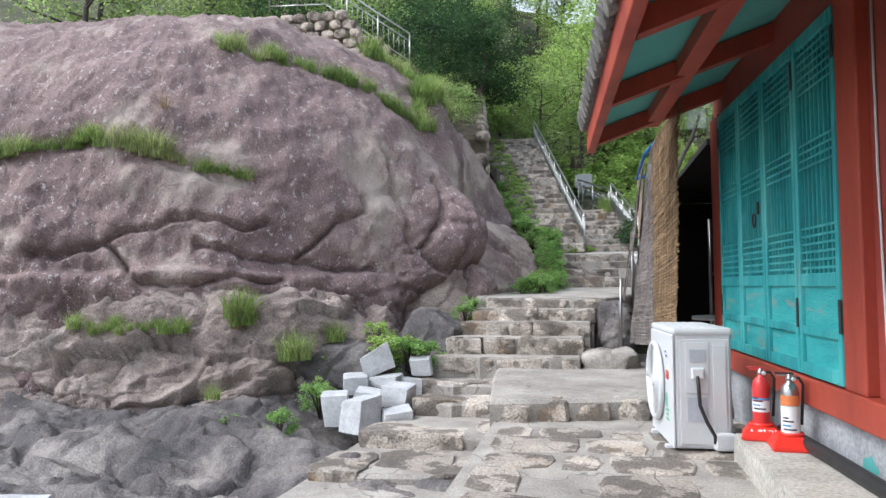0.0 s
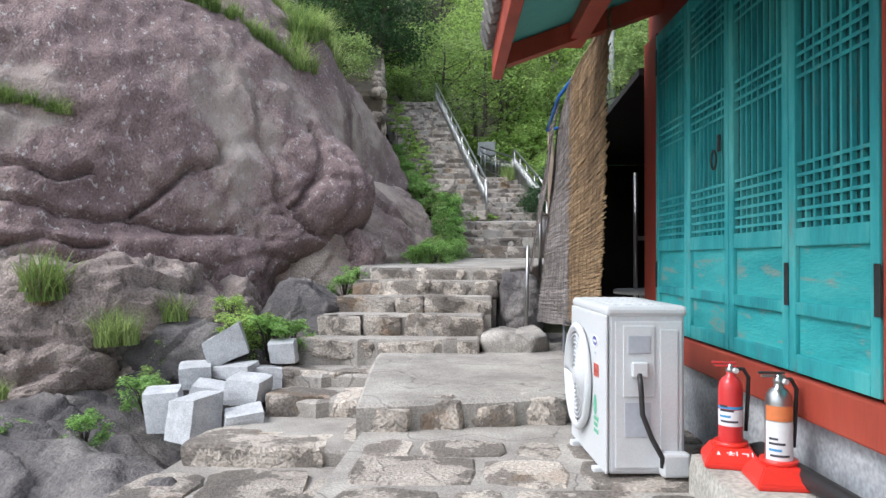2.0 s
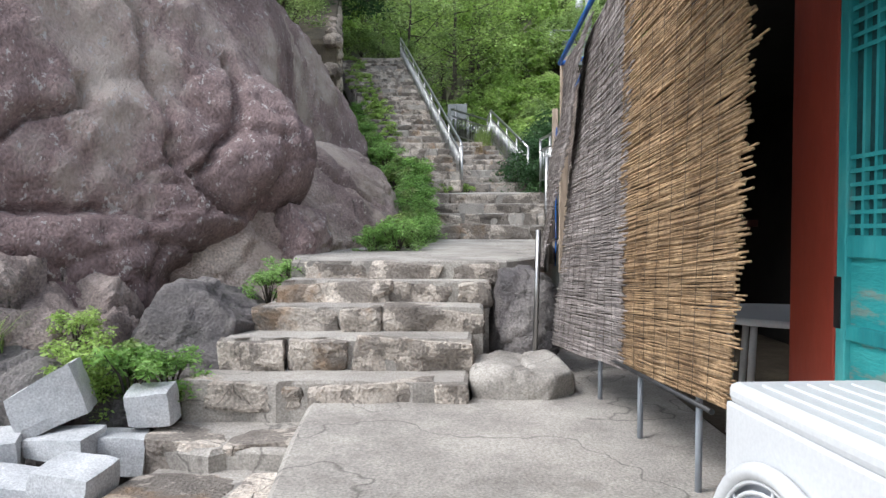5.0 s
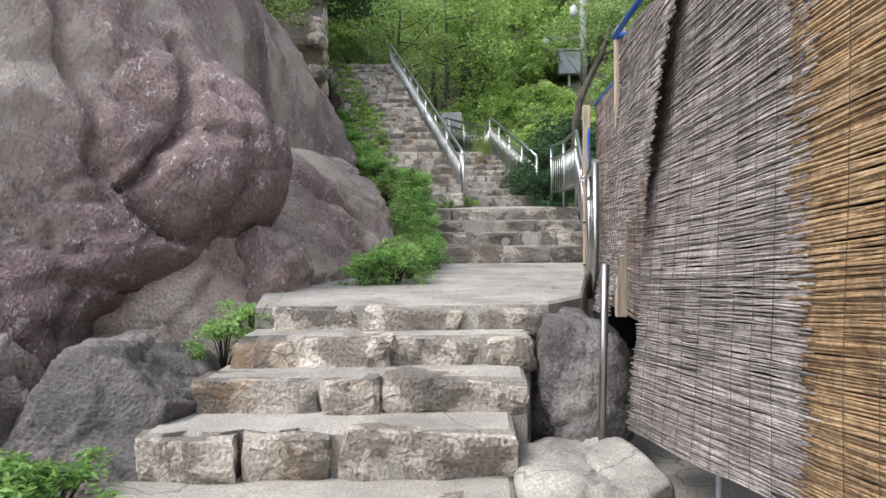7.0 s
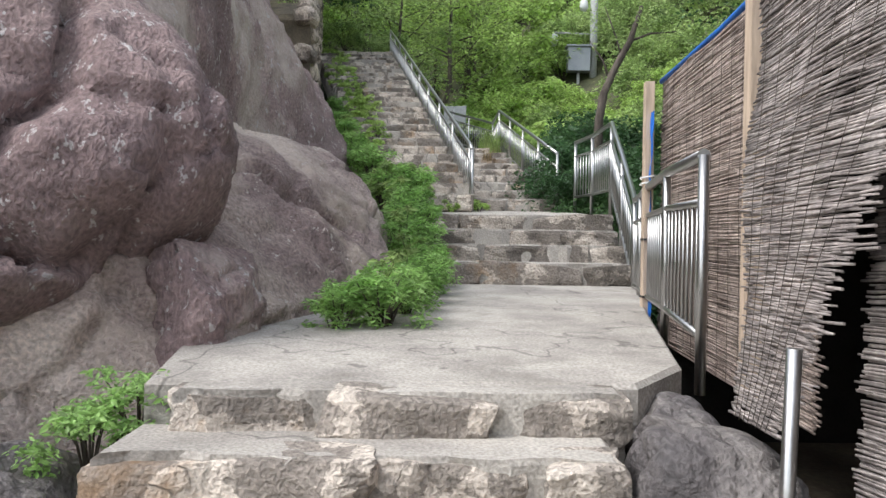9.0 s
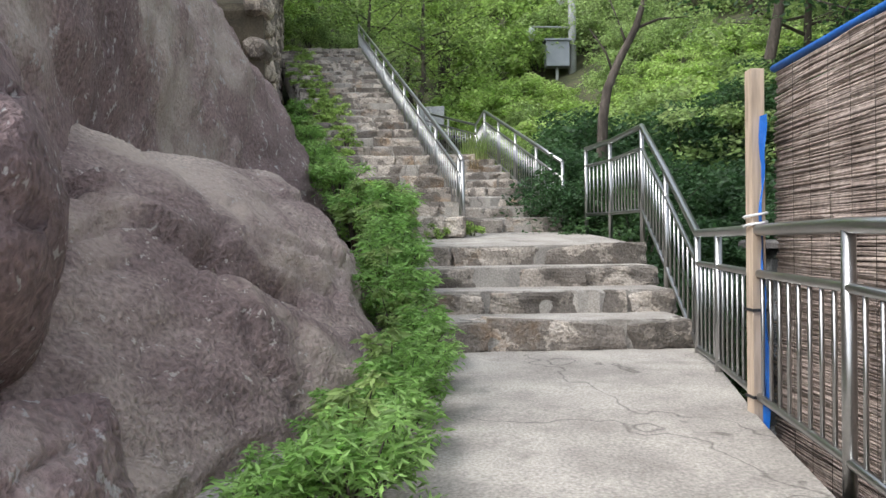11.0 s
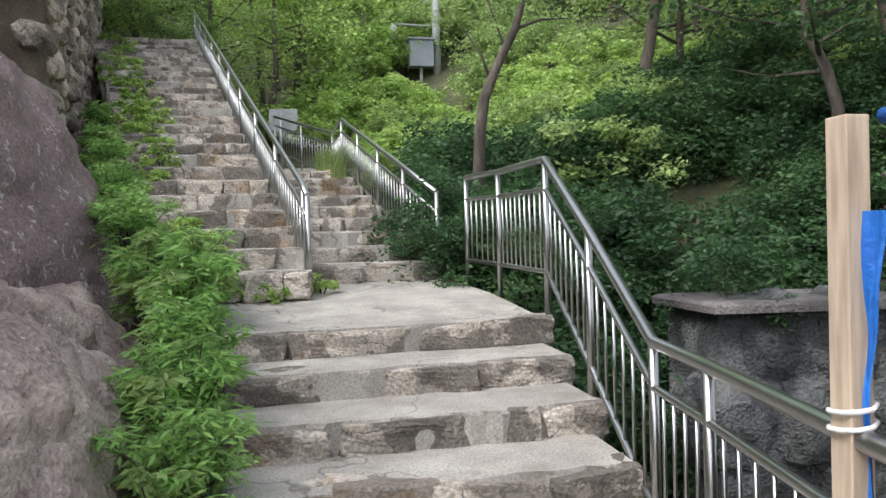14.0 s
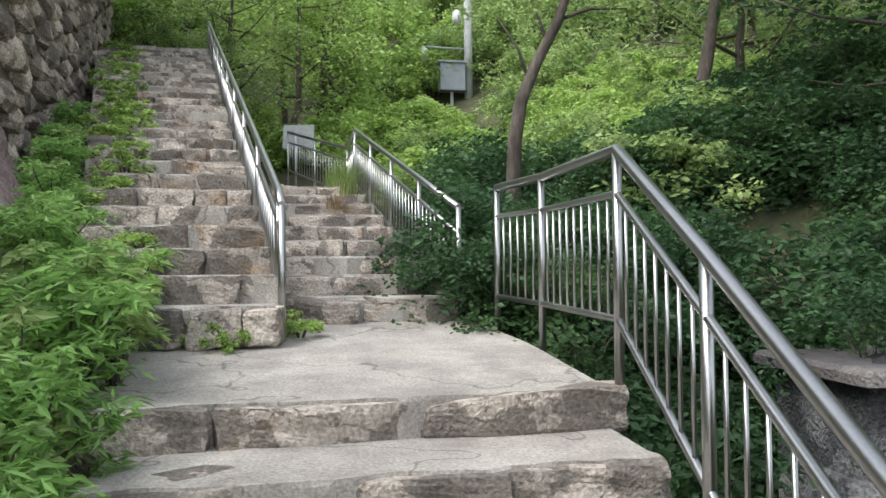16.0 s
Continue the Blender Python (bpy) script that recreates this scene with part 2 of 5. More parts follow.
M_REEDBROWN = mat("brown_reed", [(0.17, 0.13, 0.11), (0.27, 0.215, 0.185), (0.36, 0.295, 0.255)], 5, 0.85, bump=0.3, vary=0.3, island=True)
M_WOOD = mat("pale_timber", [(0.38, 0.29, 0.21), (0.48, 0.38, 0.29)], 3, 0.75, bump=0.2, stretch=(1, 1, 0.1))
M_TARP = mat("blue_tarpaulin", [(0.01, 0.10, 0.42), (0.02, 0.16, 0.55)], 8, 0.5, bump=0.6)
# near-black boards: the lean-to's inner shade is put into their colour
M_BLACK = mat("shade_dark_boards", [(0.012, 0.011, 0.010), (0.025, 0.022, 0.02)], 3, 0.9, bump=0.3)
M_TILE = mat("grey_roof_tile", [(0.09, 0.085, 0.08), (0.16, 0.15, 0.14), (0.26, 0.25, 0.22)], 5, 0.9, bump=0.5, vary=0.2)
M_BARK = mat("bark", [(0.035, 0.028, 0.022), (0.075, 0.06, 0.048), (0.13, 0.11, 0.09)], 5, 0.95, bump=1.0, fine=22, stretch=(1, 1, 0.35), dist=0.04)
M_POLE = mat("concrete_pole", [(0.28, 0.29, 0.28), (0.4, 0.41, 0.4)], 2, 0.85, bump=0.1)
M_CABINET = mat("grey_cabinet", [(0.24, 0.26, 0.29), (0.3, 0.32, 0.35)], 2, 0.6, bump=0.05)
def leafmat(name, a, b, c):
    return mat(name, [a, b, c], 0.8, 0.55, bump=0.0, fine=12, vary=0.45, island=True, translucent=0.52)


M_LEAF = leafmat("leaf_green", (0.125, 0.20, 0.065), (0.30, 0.41, 0.14), (0.50, 0.60, 0.26))
M_LEAFDARK = leafmat("leaf_dark_green", (0.025, 0.062, 0.024), (0.05, 0.11, 0.04), (0.11, 0.20, 0.07))
M_LEAFLIGHT = leafmat("leaf_bright_green", (0.21, 0.33, 0.08), (0.39, 0.54, 0.15), (0.55, 0.67, 0.26))
M_WEED = leafmat("weed_green", (0.14, 0.27, 0.065), (0.26, 0.44, 0.12), (0.40, 0.57, 0.22))
M_GRASS = leafmat("grass_blades", (0.12, 0.20, 0.05), (0.27, 0.37, 0.11), (0.46, 0.49, 0.24))
M_DRY = leafmat("dry_grass", (0.22, 0.16, 0.08), (0.33, 0.25, 0.14), (0.40, 0.31, 0.18))

# ---- mesh helpers ----
def obj(name, bm_or_mesh, material, parent=None, smooth=False):
    if isinstance(bm_or_mesh, bmesh.types.BMesh):
        me = bpy.data.meshes.new(name)
        bm_or_mesh.to_mesh(me)
        bm_or_mesh.free()
    else:
        me = bm_or_mesh
    if material and not me.materials:
        me.materials.append(material)
    if smooth:
        me.shade_smooth()
    ob = new(name, me)
    if parent:
        ob.parent = parent
    return ob


def part(name, bm, material, parent, label="", smooth=False):
    ob = obj(name, bm, material, parent, smooth)
    return tagged(ob, label) if label else ob


def thing(name, label, category, m=None, group="", kind=""):
    ob = new(name)
    ob.empty_display_size = 0.1
    if m is not None:
        ob.matrix_basis = m
    return tagged(ob, label, category, group, kind)


def box(bm, x0, x1, y0, y1, z0, z1, bev=0.0, m=None):
    r = bmesh.ops.create_cube(bm, size=1.0, matrix=Matrix.Translation(((x0 + x1) / 2, (y0 + y1) / 2, (z0 + z1) / 2)) @ Matrix.Diagonal((x1 - x0, y1 - y0, z1 - z0, 1)))
    vs = r["verts"]
    if bev:
        es = list({e for v in vs for e in v.link_edges})
        q = bmesh.ops.bevel(bm, geom=es, offset=bev, segments=2, affect="EDGES", profile=0.5)
        vs = list({v for f in q["faces"] for v in f.verts} | {v for v in vs if v.is_valid})
    if m is not None:
        bmesh.ops.transform(bm, matrix=m, verts=vs)
    return bm


def boxm(*a, bev=0.0, m=None):
    return box(bmesh.new(), *a, bev=bev, m=m)


def tube(bm, pts, r, seg=10, taper=None):
    """A round tube along pts; taper: radius at each point."""
    pts = [Vector(p) for p in pts]
    rings = []
    side = None
    for i, p in enumerate(pts):
        d = (pts[min(i + 1, len(pts) - 1)] - pts[max(i - 1, 0)]).normalized()
        side = (side - d * side.dot(d)).normalized() if side is not None else d.orthogonal().normalized()
        up = d.cross(side)
        rr = taper[i] if taper else r
        rings.append([bm.verts.new(p + (side * math.cos(2 * math.pi * k / seg) + up * math.sin(2 * math.pi * k / seg)) * rr) for k in range(seg)])
    for a, b in zip(rings, rings[1:]):
        for k in range(seg):
            bm.faces.new((a[k], a[(k + 1) % seg], b[(k + 1) % seg], b[k])).smooth = True
    bm.faces.new(rings[0][::-1])
    bm.faces.new(rings[-1])
    return bm


def tubem(pts, r, seg=10, taper=None):
    return tube(bmesh.new(), pts, r, seg, taper)


def prism(poly, z0, z1, cham=0.015, wob=0.0):
    """A slab over a polygon, its top edge chamfered; z1 may be a function of x, y."""
    bm = bmesh.new()
    n = len(poly)
    c = Vector((sum(p[0] for p in poly) / n, sum(p[1] for p in poly) / n))
    top = (lambda x, y: z1) if not callable(z1) else z1
    lo = [bm.verts.new((x, y, z0)) for x, y in poly]
    mi = [bm.verts.new((x, y, top(x, y) - cham)) for x, y in poly]
    hi = []
    for x, y in poly:
        d = c - Vector((x, y))
        q = Vector((x, y)) + d.normalized() * min(cham * 1.3, d.length * 0.4)
        hi.append(bm.verts.new((q.x, q.y, top(q.x, q.y) + random.uniform(-wob, wob))))
    for i in range(n):
        j = (i + 1) % n
        bm.faces.new((lo[i], lo[j], mi[j], mi[i]))
        bm.faces.new((mi[i], mi[j], hi[j], hi[i]))
    bm.faces.new(hi)
    bmesh.ops.recalc_face_normals(bm, faces=bm.faces[:])
    return bm


def stone(x0, x1, y0, y1, z0, z1, rough=0.02, cuts=2, seed=0.0, top_flat=True, skew=0.0, sharp=1.6):
    """A roughly dressed block: rounded corners and hewn, uneven faces."""
    bm = bmesh.new()
    bmesh.ops.create_cube(bm, size=2.0)
    bmesh.ops.subdivide_edges(bm, edges=bm.edges[:], cuts=cuts, use_grid_fill=True)
    hx, hy, hz = (x1 - x0) / 2, (y1 - y0) / 2, (z1 - z0) / 2
    c = Vector(((x0 + x1) / 2, (y0 + y1) / 2, (z0 + z1) / 2))
    rs = random.Random(seed)
    sk = [rs.uniform(-skew, skew) for _ in range(6)]
    for v in bm.verts:
        p = v.co
        edge = sum(1 for q in p if abs(q) > 0.99)
        pull = (0, 0, 0.35, 0.75)[edge] * rough * sharp
        q = Vector((p.x * (hx - pull), p.y * (hy - pull), p.z * (hz - pull * (0.5 if p.z > 0 else 1))))
        if skew:
            q += Vector((q.y * sk[0] + q.z * sk[1], q.x * sk[2] * 0.6 + q.z * sk[3], (q.x * sk[4] + q.y * sk[5]) * (p.z > 0)))
        w = c + q
        n = noise.noise_vector(w * 5.0 + Vector((seed, seed * 1.7, 0)))
        n2 = noise.noise_vector(w * 1.7 + Vector((seed * 2.1, 3, seed)))
        q += (n * 0.9 + n2 + noise.noise_vector(w * 13.0 + Vector((seed, 0, seed))) * 0.45) * rough * (Vector((1, 1, 0.3)) if p.z > 0.99 and top_flat else Vector((1, 1, 1)))
        v.co = c + q
    return bm


def from_arrays(name, verts, faces):
    me = bpy.data.meshes.new(name)
    me.from_pydata([tuple(v) for v in verts], [], [tuple(f) for f in faces])
    me.update()
    return me


def grid_mesh(name, nu, nv, fn):
    vs = [fn(i / nu, j / nv) for j in range(nv + 1) for i in range(nu + 1)]
    fs = [(j * (nu + 1) + i, j * (nu + 1) + i + 1, (j + 1) * (nu + 1) + i + 1, (j + 1) * (nu + 1) + i) for j in range(nv) for i in range(nu)]
    me = from_arrays(name, vs, fs)
    me.shade_smooth()
    return me


RNG = np.random.default_rng(7)


def leaf_cloud(name, clumps, per, size, spread, rng=None, aspect=0.5, droop=0.3, jit=0.95):
    """Many pointed leaves round the given clump centres (x, y, z, radius), as one mesh."""
    rng = rng or RNG
    cs = np.array(clumps, float)
    n = len(cs) * per
    c = np.repeat(cs, per, 0)
    d = rng.normal(size=(n, 3))
    d /= np.linalg.norm(d, axis=1)[:, None]
    r = rng.random(n) ** 0.45
    pos = c[:, :3] + d * (r * c[:, 3])[:, None] * np.array([1, 1, 0.75]) * spread
    a = rng.uniform(0, 2 * math.pi, n)
    along = np.stack([np.cos(a), np.sin(a), rng.normal(-droop, 0.35, n)], 1)
    along /= np.linalg.norm(along, axis=1)[:, None]
    up = np.array([0, 0, 1.0]) + rng.normal(0, jit, (n, 3)) + d * 0.35
    side = np.cross(along, up)
    side /= np.linalg.norm(side, axis=1)[:, None] + 1e-9
    s = size * rng.uniform(0.6, 1.35, n)[:, None]
    nrm = np.cross(side, along)
    v0 = pos
    v1 = pos + along * s * 0.45 + side * s * aspect * 0.5 + nrm * s * 0.06
    v2 = pos + along * s
    v3 = pos + along * s * 0.45 - side * s * aspect * 0.5 + nrm * s * 0.06
    verts = np.stack([v0, v1, v2, v3], 1).reshape(-1, 3)
    faces = np.arange(n * 4).reshape(-1, 4)
    return from_arrays(name, verts.tolist(), faces.tolist())


def blade_mesh(name, n, h, spread, lean=0.6, w=0.008, rng=None, seg=3):
    """A tuft of bending grass blades."""
    rng = rng or RNG
    vs, fs = [], []
    for _ in range(n):
        a, r = rng.uniform(0, 6.28), spread * math.sqrt(rng.random())
        x, y = r * math.cos(a), r * math.sin(a)
        b, hh, ln = rng.uniform(0, 6.28), h * rng.uniform(0.5, 1.15), lean * rng.uniform(0.3, 1.3)
        dx, dy = math.cos(b), math.sin(b)
        base = len(vs)
        for k in range(seg + 1):
            f = k / seg
            ww = w * (1 - f) ** 0.7
            ox, oy, oz = x + dx * ln * hh * f * f, y + dy * ln * hh * f * f, hh * (f - 0.35 * ln * f * f)
            vs += [(ox - dy * ww, oy + dx * ww, oz), (ox + dy * ww, oy - dx * ww, oz)]
        for k in range(seg):
            q = base + 2 * k
            fs.append((q, q + 1, q + 3, q + 2))
    return from_arrays(name, vs, fs)

# ---- ground ----
def lerp_table(v, table):
    for (a, p), (b, q) in zip(table, table[1:]):
        if v <= b:
            return p + (q - p) * max(0.0, (v - a) / (b - a))
    return table[-1][1]


PATH_Z = [(-60, -1.3), (6, -1.2), (9.3, -0.6), (10.9, 0.1), (15, 0.5), (17, 1.2), (18.3, 1.5), (31, 6.5), (60, 22), (120, 50), (400, 130)]
BRANCH_Z = [(-60, -1.3), (6, -1.2), (9.3, -0.6), (10.9, 0.1), (15, 0.5), (17, 1.2), (18.3, 1.5), (24.5, 2.9), (33, 4.3), (46, 9.3), (60, 18), (120, 47), (400, 130)]


def ground_z(x, y):
    k = max(0.0, min(1.0, (x + 2.1 + 0.12 * max(0, y - 24)) / 0.8))
    z = lerp_table(y, PATH_Z) * (1 - k) + lerp_table(y, BRANCH_Z) * k
    if x > 1.5:
        k = min(1.0, (x - 1.5) / 1.2) * max(0.0, min(1.0, (y - 9) / 3)) * max(0.0, min(1.0, (24 - y) / 5))
        z -= 1.9 * k
        z += max(0.0, x - 4.2) * 0.42 * max(0.0, min(1.0, (y - 4) / 10))
    if x < -2.2:
        z -= 0.7 * max(0.0, min(1.0, (-2.2 - x) / 1.0)) * max(0.0, min(1.0, (12 - y) / 4))
        z += max(0.0, -x - 9) * 0.25 * max(0.0, min(1.0, (y - 8) / 10))
        z += max(0.0, min(3.0, -x - 5.0)) * 0.8 * max(0.0, min(1.0, (y - 16) / 6))
    z += 0.22 * noise.noise(Vector((x * 0.35, y * 0.35, 0))) * (1 if x > 2 or y > 33 or x < -5 else 0.2)
    if y > 40:
        z += (y - 40) * 0.06 * noise.noise(Vector((x * 0.03, y * 0.03, 3)))
    return z


def warp(u, near, far):
    s = 2 * u - 1
    return near * s + (far - near) * s ** 5


ground = obj("ground", grid_mesh("ground", 200, 220, lambda u, v: (lambda x, y: (x, y, ground_z(x, y)))(warp(u, 28, 420), 18 + warp(v, 40, 400))), M_HILL)
tagged(ground, "wooded hillside earth with leaf litter and low growth", "ground", kind="structure")


# ---- rock masses ----
def crack(p, n, a, b, width):
    """How deep inside a crack that runs from a to b the point p of a surface with the normal n lies."""
    ab = b - a
    t = max(0.0, min(1.0, (p - a).dot(ab) / ab.length_squared))
    o = p - a - ab * t
    k = o.dot(n)
    if abs(k) > 0.8:
        return 0.0
    d = (o - n * k).length
    return math.exp(-(d / width) ** 2)


def chunks(p, f, seed, joint=0.4):
    """Height of broken, angular blocks parted by joints, at f blocks to the metre."""
    q = Vector((p.x * f[0], p.y * f[1], p.z * f[2])) + seed
    q += noise.noise_vector(q * 1.4) * 0.3
    d, c = noise.voronoi(q)
    t = noise.noise_vector(c[0] * 7.3)
    return 0.45 * t.x + (q - c[0]).dot(t) * 1.5 - joint * max(0.0, 1.0 - (d[1] - d[0]) / 0.08)


def runs(points, width, depth):
    """A crack along several points."""
    return [(a, b, width, depth) for a, b in zip(points, points[1:])]


def boulder(name, label, centre, radii, power, material, az=(0, 360), el=(-30, 90), nu=160, nv=90, broad=0.35, fine=0.06, freq=0.45, cracks=(), seed=0.0, turn=0.0,
            ridges=0.0, swell=(), shelf=None, facets=0, cut=0.68, dense=False, rugged=0.0, blocks=(1.2, 1.2, 1.8), where=None, joint=0.4):
    """A weathered boulder. swell: (point, radius, height) bulges or hollows. cracks: (from, to, width, depth)."""
    c, rad, s3 = Vector(centre), Vector(radii), Vector((seed, seed * 0.7, seed * 1.3))
    rot = Matrix.Rotation(radians(turn), 3, "Z")
    cr = [(Vector(a), Vector(b), w, d) for a, b, w, d in cracks]
    sw = [(Vector(p), r, h) for p, r, h in swell]

    fr = random.Random(seed)
    planes = [(Vector((fr.gauss(0, 1), fr.gauss(0, 1), fr.gauss(0, 0.8))).normalized(), fr.uniform(cut, cut + 0.2)) for _ in range(facets)]

    def at(u, v):
        if dense:
            u, v = u + 0.09 * math.sin(2 * math.pi * u), v ** 1.5
        a, e = radians(az[0] + (az[1] - az[0]) * u), radians(el[0] + (el[1] - el[0]) * v)
        d = Vector((math.cos(a) * math.cos(e), math.sin(a) * math.cos(e), math.sin(e)))
        k = sum(abs(q) ** power for q in d) ** (-1 / power)
        for fn, fd in planes:
            q = d.dot(fn)
            if q > 0.05:
                k = min(k, fd / q)
        p = c + rot @ Vector((d.x * k * rad.x, d.y * k * rad.y, d.z * k * rad.z))
        n = (rot @ Vector((d.x / rad.x, d.y / rad.y, d.z / rad.z))).normalized()
        h = broad * noise.noise(p * freq + s3) + 0.4 * broad * noise.noise(p * freq * 2.3 + s3) + fine * noise.fractal(p * 2.2 + s3, 0.9, 2.1, 4)
        if ridges:
            h -= ridges * max(0.0, 0.25 - abs(noise.noise(p * 0.9 + s3 * 2))) * 2
        for q, r, g in sw:
            h += g * math.exp(-((p - q).length / r) ** 2)
        if rugged:
            w = where(p) if where else 1.0
            h += rugged * w * (chunks(p, blocks, s3, joint) + 0.4 * chunks(p, [2.4 * q for q in blocks], s3))
        if shelf:
            zs = shelf[0] + 0.12 * noise.noise(p * 0.8)
            h += shelf[1] * max(0.0, min(1.0, (zs - p.z) / 0.1 + 0.5))
        if cr:
            pw = p + noise.noise_vector(p * 1.7) * 0.1 + noise.noise_vector(p * 5) * 0.05
            h -= max(dep * crack(pw, n, ca, cb, w) for ca, cb, w, dep in cr)
        return p + n * h

    me = grid_mesh(name, nu, nv, at)
    return tagged(obj(name, me, material), label, "rock")


boulder("boulder", "huge rounded purple-brown granite boulder with pale streaks beside the steps", (-10.5, 16.5, 0.5), (9.2, 8.2, 6.8), 2.5, M_ROCK, (-172, 40), (-8, 90), 640, 250,
        broad=0.28, fine=0.1, freq=0.35, seed=4.0, dense=True, rugged=0.16, joint=0.75, blocks=(1.0, 1.0, 1.4),
        where=lambda p: 0.02 + 0.95 * math.exp(-((p - Vector((-2.3, 11.5, 1.5))).length / 1.25) ** 2) + 0.22 * max(0.0, min(1.0, (1.6 - p.z) / 0.6)),
        cracks=runs([(-7.9, 8.5, 1.7), (-7.26, 8.57, 1.77), (-6.78, 8.66, 1.84), (-5.88, 8.91, 2.21), (-5.52, 9.05, 2.23), (-4.95, 9.35, 2.0), (-4.65, 9.56, 2.13)], 0.035, 0.22)
        + runs([(-4.28, 9.79, 1.65), (-3.92, 10.13, 2.16), (-3.52, 10.57, 2.39), (-3.59, 10.62, 2.63)], 0.035, 0.2)
        + runs([(-5.52, 8.98, 1.8), (-4.94, 9.29, 1.64), (-4.34, 9.72, 1.59), (-3.66, 10.31, 1.45), (-2.9, 10.85, 1.4)], 0.04, 0.16)
        + runs([(-6.78, 8.66, 1.84), (-6.23, 8.79, 1.2), (-5.86, 8.91, 1.2), (-5.06, 9.2, 1.32), (-4.4, 9.5, 1.3)], 0.035, 0.2)
        + runs([(-2.67, 11.96, 3.09), (-2.42, 11.46, 2.26), (-2.65, 11.0, 1.87), (-2.44, 11.23, 1.43)], 0.05, 0.26)
        + runs([(-3.36, 11.27, 3.49), (-3.07, 11.15, 2.54), (-2.69, 10.94, 1.67)], 0.05, 0.17) + runs([(-2.2, 11.8, 2.4), (-2.15, 11.7, 1.6)], 0.07, 0.16)
        + runs([(-8.6, 8.7, 3.15), (-7.0, 8.8, 3.35), (-6.0, 9.1, 3.05), (-4.9, 9.5, 2.8)], 0.16, 0.14),
        swell=[((-2.4, 11.2, 1.75), 0.6, 0.34), ((-2.5, 11.0, 1.5), 0.28, 0.2), ((-2.1, 11.75, 1.95), 0.4, 0.25), ((-2.7, 10.9, 2.4), 0.4, 0.15), ((-2.5, 11.0, 0.75), 0.42, -0.6), ((-2.1, 11.7, 0.95), 0.5, -0.6),
               ((-2.2, 12.1, 2.5), 0.75, 0.4), ((-2.15, 12.2, 1.9), 0.6, 0.42), ((-6.5, 9.0, 3.0), 1.2, 0.2), ((-1.5, 14.4, 2.4), 1.9, -1.1), ((-1.6, 16.8, 3.2), 2.2, -1.1), ((-1.5, 13.0, 1.4), 0.9, -0.5)], shelf=(1.42, 0.16))
boulder("lower_ledge", "cracked grey-brown rock ledge with damp stains under the boulder", (-6.7, 10.6, -0.8), (4.4, 2.75, 2.05), 3.0, M_ROCKLOW, (-180, 30), (-10, 90), 420, 170, 0.2, 0.1, 0.7, rugged=0.2, blocks=(0.9, 0.9, 1.9),
        seed=9.0, facets=12, cut=0.86, cracks=[((-6.9, 8.2, 0.2), (-5.2, 8.2, 0.9), 0.08, 0.2), ((-5.6, 8.0, -0.3), (-4.4, 8.4, 0.1), 0.08, 0.2)])
boulder("foot_rock", "dark smooth rock lying at the foot of the boulder", (-3.55, 9.55, -0.5), (1.35, 1.05, 1.0), 2.3, M_BED, (0, 360), (-20, 90), 160, 80, 0.12, 0.07, 0.9, seed=3.0, facets=10, rugged=0.12)
boulder("rock_beside_steps", "grey angular rock wedged beside the stone steps", (-2.35, 10.25, 0.25), (0.75, 0.8, 0.62), 2.8, M_BED, (0, 360), (-40, 90), 140, 80, 0.06, 0.05, 1.3, seed=13.0, facets=12, rugged=0.07, blocks=(1.5, 1.5, 1.5))
boulder("flank_rock", "grey rock block beside the top of the lower steps", (0.27, 10.58, 0.3), (0.28, 0.5, 0.7), 4.5, M_BED, (0, 360), (-40, 90), 90, 60, 0.05, 0.04, 1.6, seed=41.0, facets=5, cut=0.85, rugged=0.07, blocks=(2, 2, 2))
boulder("flank_rock", "low cemented stone beside the lower steps", (0.22, 9.68, 0.08), (0.38, 0.42, 0.27), 7, M_TREAD, (0, 360), (-40, 90), 80, 50, 0.04, 0.03, 1.8, seed=43.0, facets=5, cut=0.9, rugged=0.04, blocks=(2, 2, 2))
boulder("niche_rock", "brown rock slab leaning under the boulder's overhang", (-1.98, 12.05, 0.95), (0.34, 0.5, 0.62), 4, M_ROCK, (0, 360), (-40, 90), 90, 60, 0.05, 0.05, 1.4, seed=16.0, facets=9, cut=0.75, turn=20, rugged=0.06, blocks=(2, 2, 2))
boulder("sloping_slab_rock", "bare beige rock slab sloping down to the landing", (-3.35, 15.6, 0.3), (2.55, 4.6, 2.5), 2.2, M_SLABROCK, (-130, 100), (-20, 90), 300, 150, 0.12, 0.05, 0.7, seed=21.0, facets=9, rugged=0.13, blocks=(0.7, 0.7, 0.9),
        cracks=[((-2.3, 13.2, 2.3), (-1.5, 14.6, 1.5), 0.06, 0.1), ((-1.75, 13.6, 1.9), (-1.45, 14.2, 1.65), 0.12, 0.2), ((-2.7, 15.0, 2.9), (-1.6, 16.4, 1.9), 0.07, 0.15)])
boulder("upper_slab_rock", "tall grey rock flank with moss beside the upper stairs", (-5.6, 19.8, 2.6), (2.7, 3.6, 4.4), 2.4, M_SLABROCK, (-150, 110), (-30, 90), 200, 120, 0.2, 0.08, 0.5, seed=31.0, facets=10, rugged=0.2, blocks=(0.8, 0.5, 0.35))
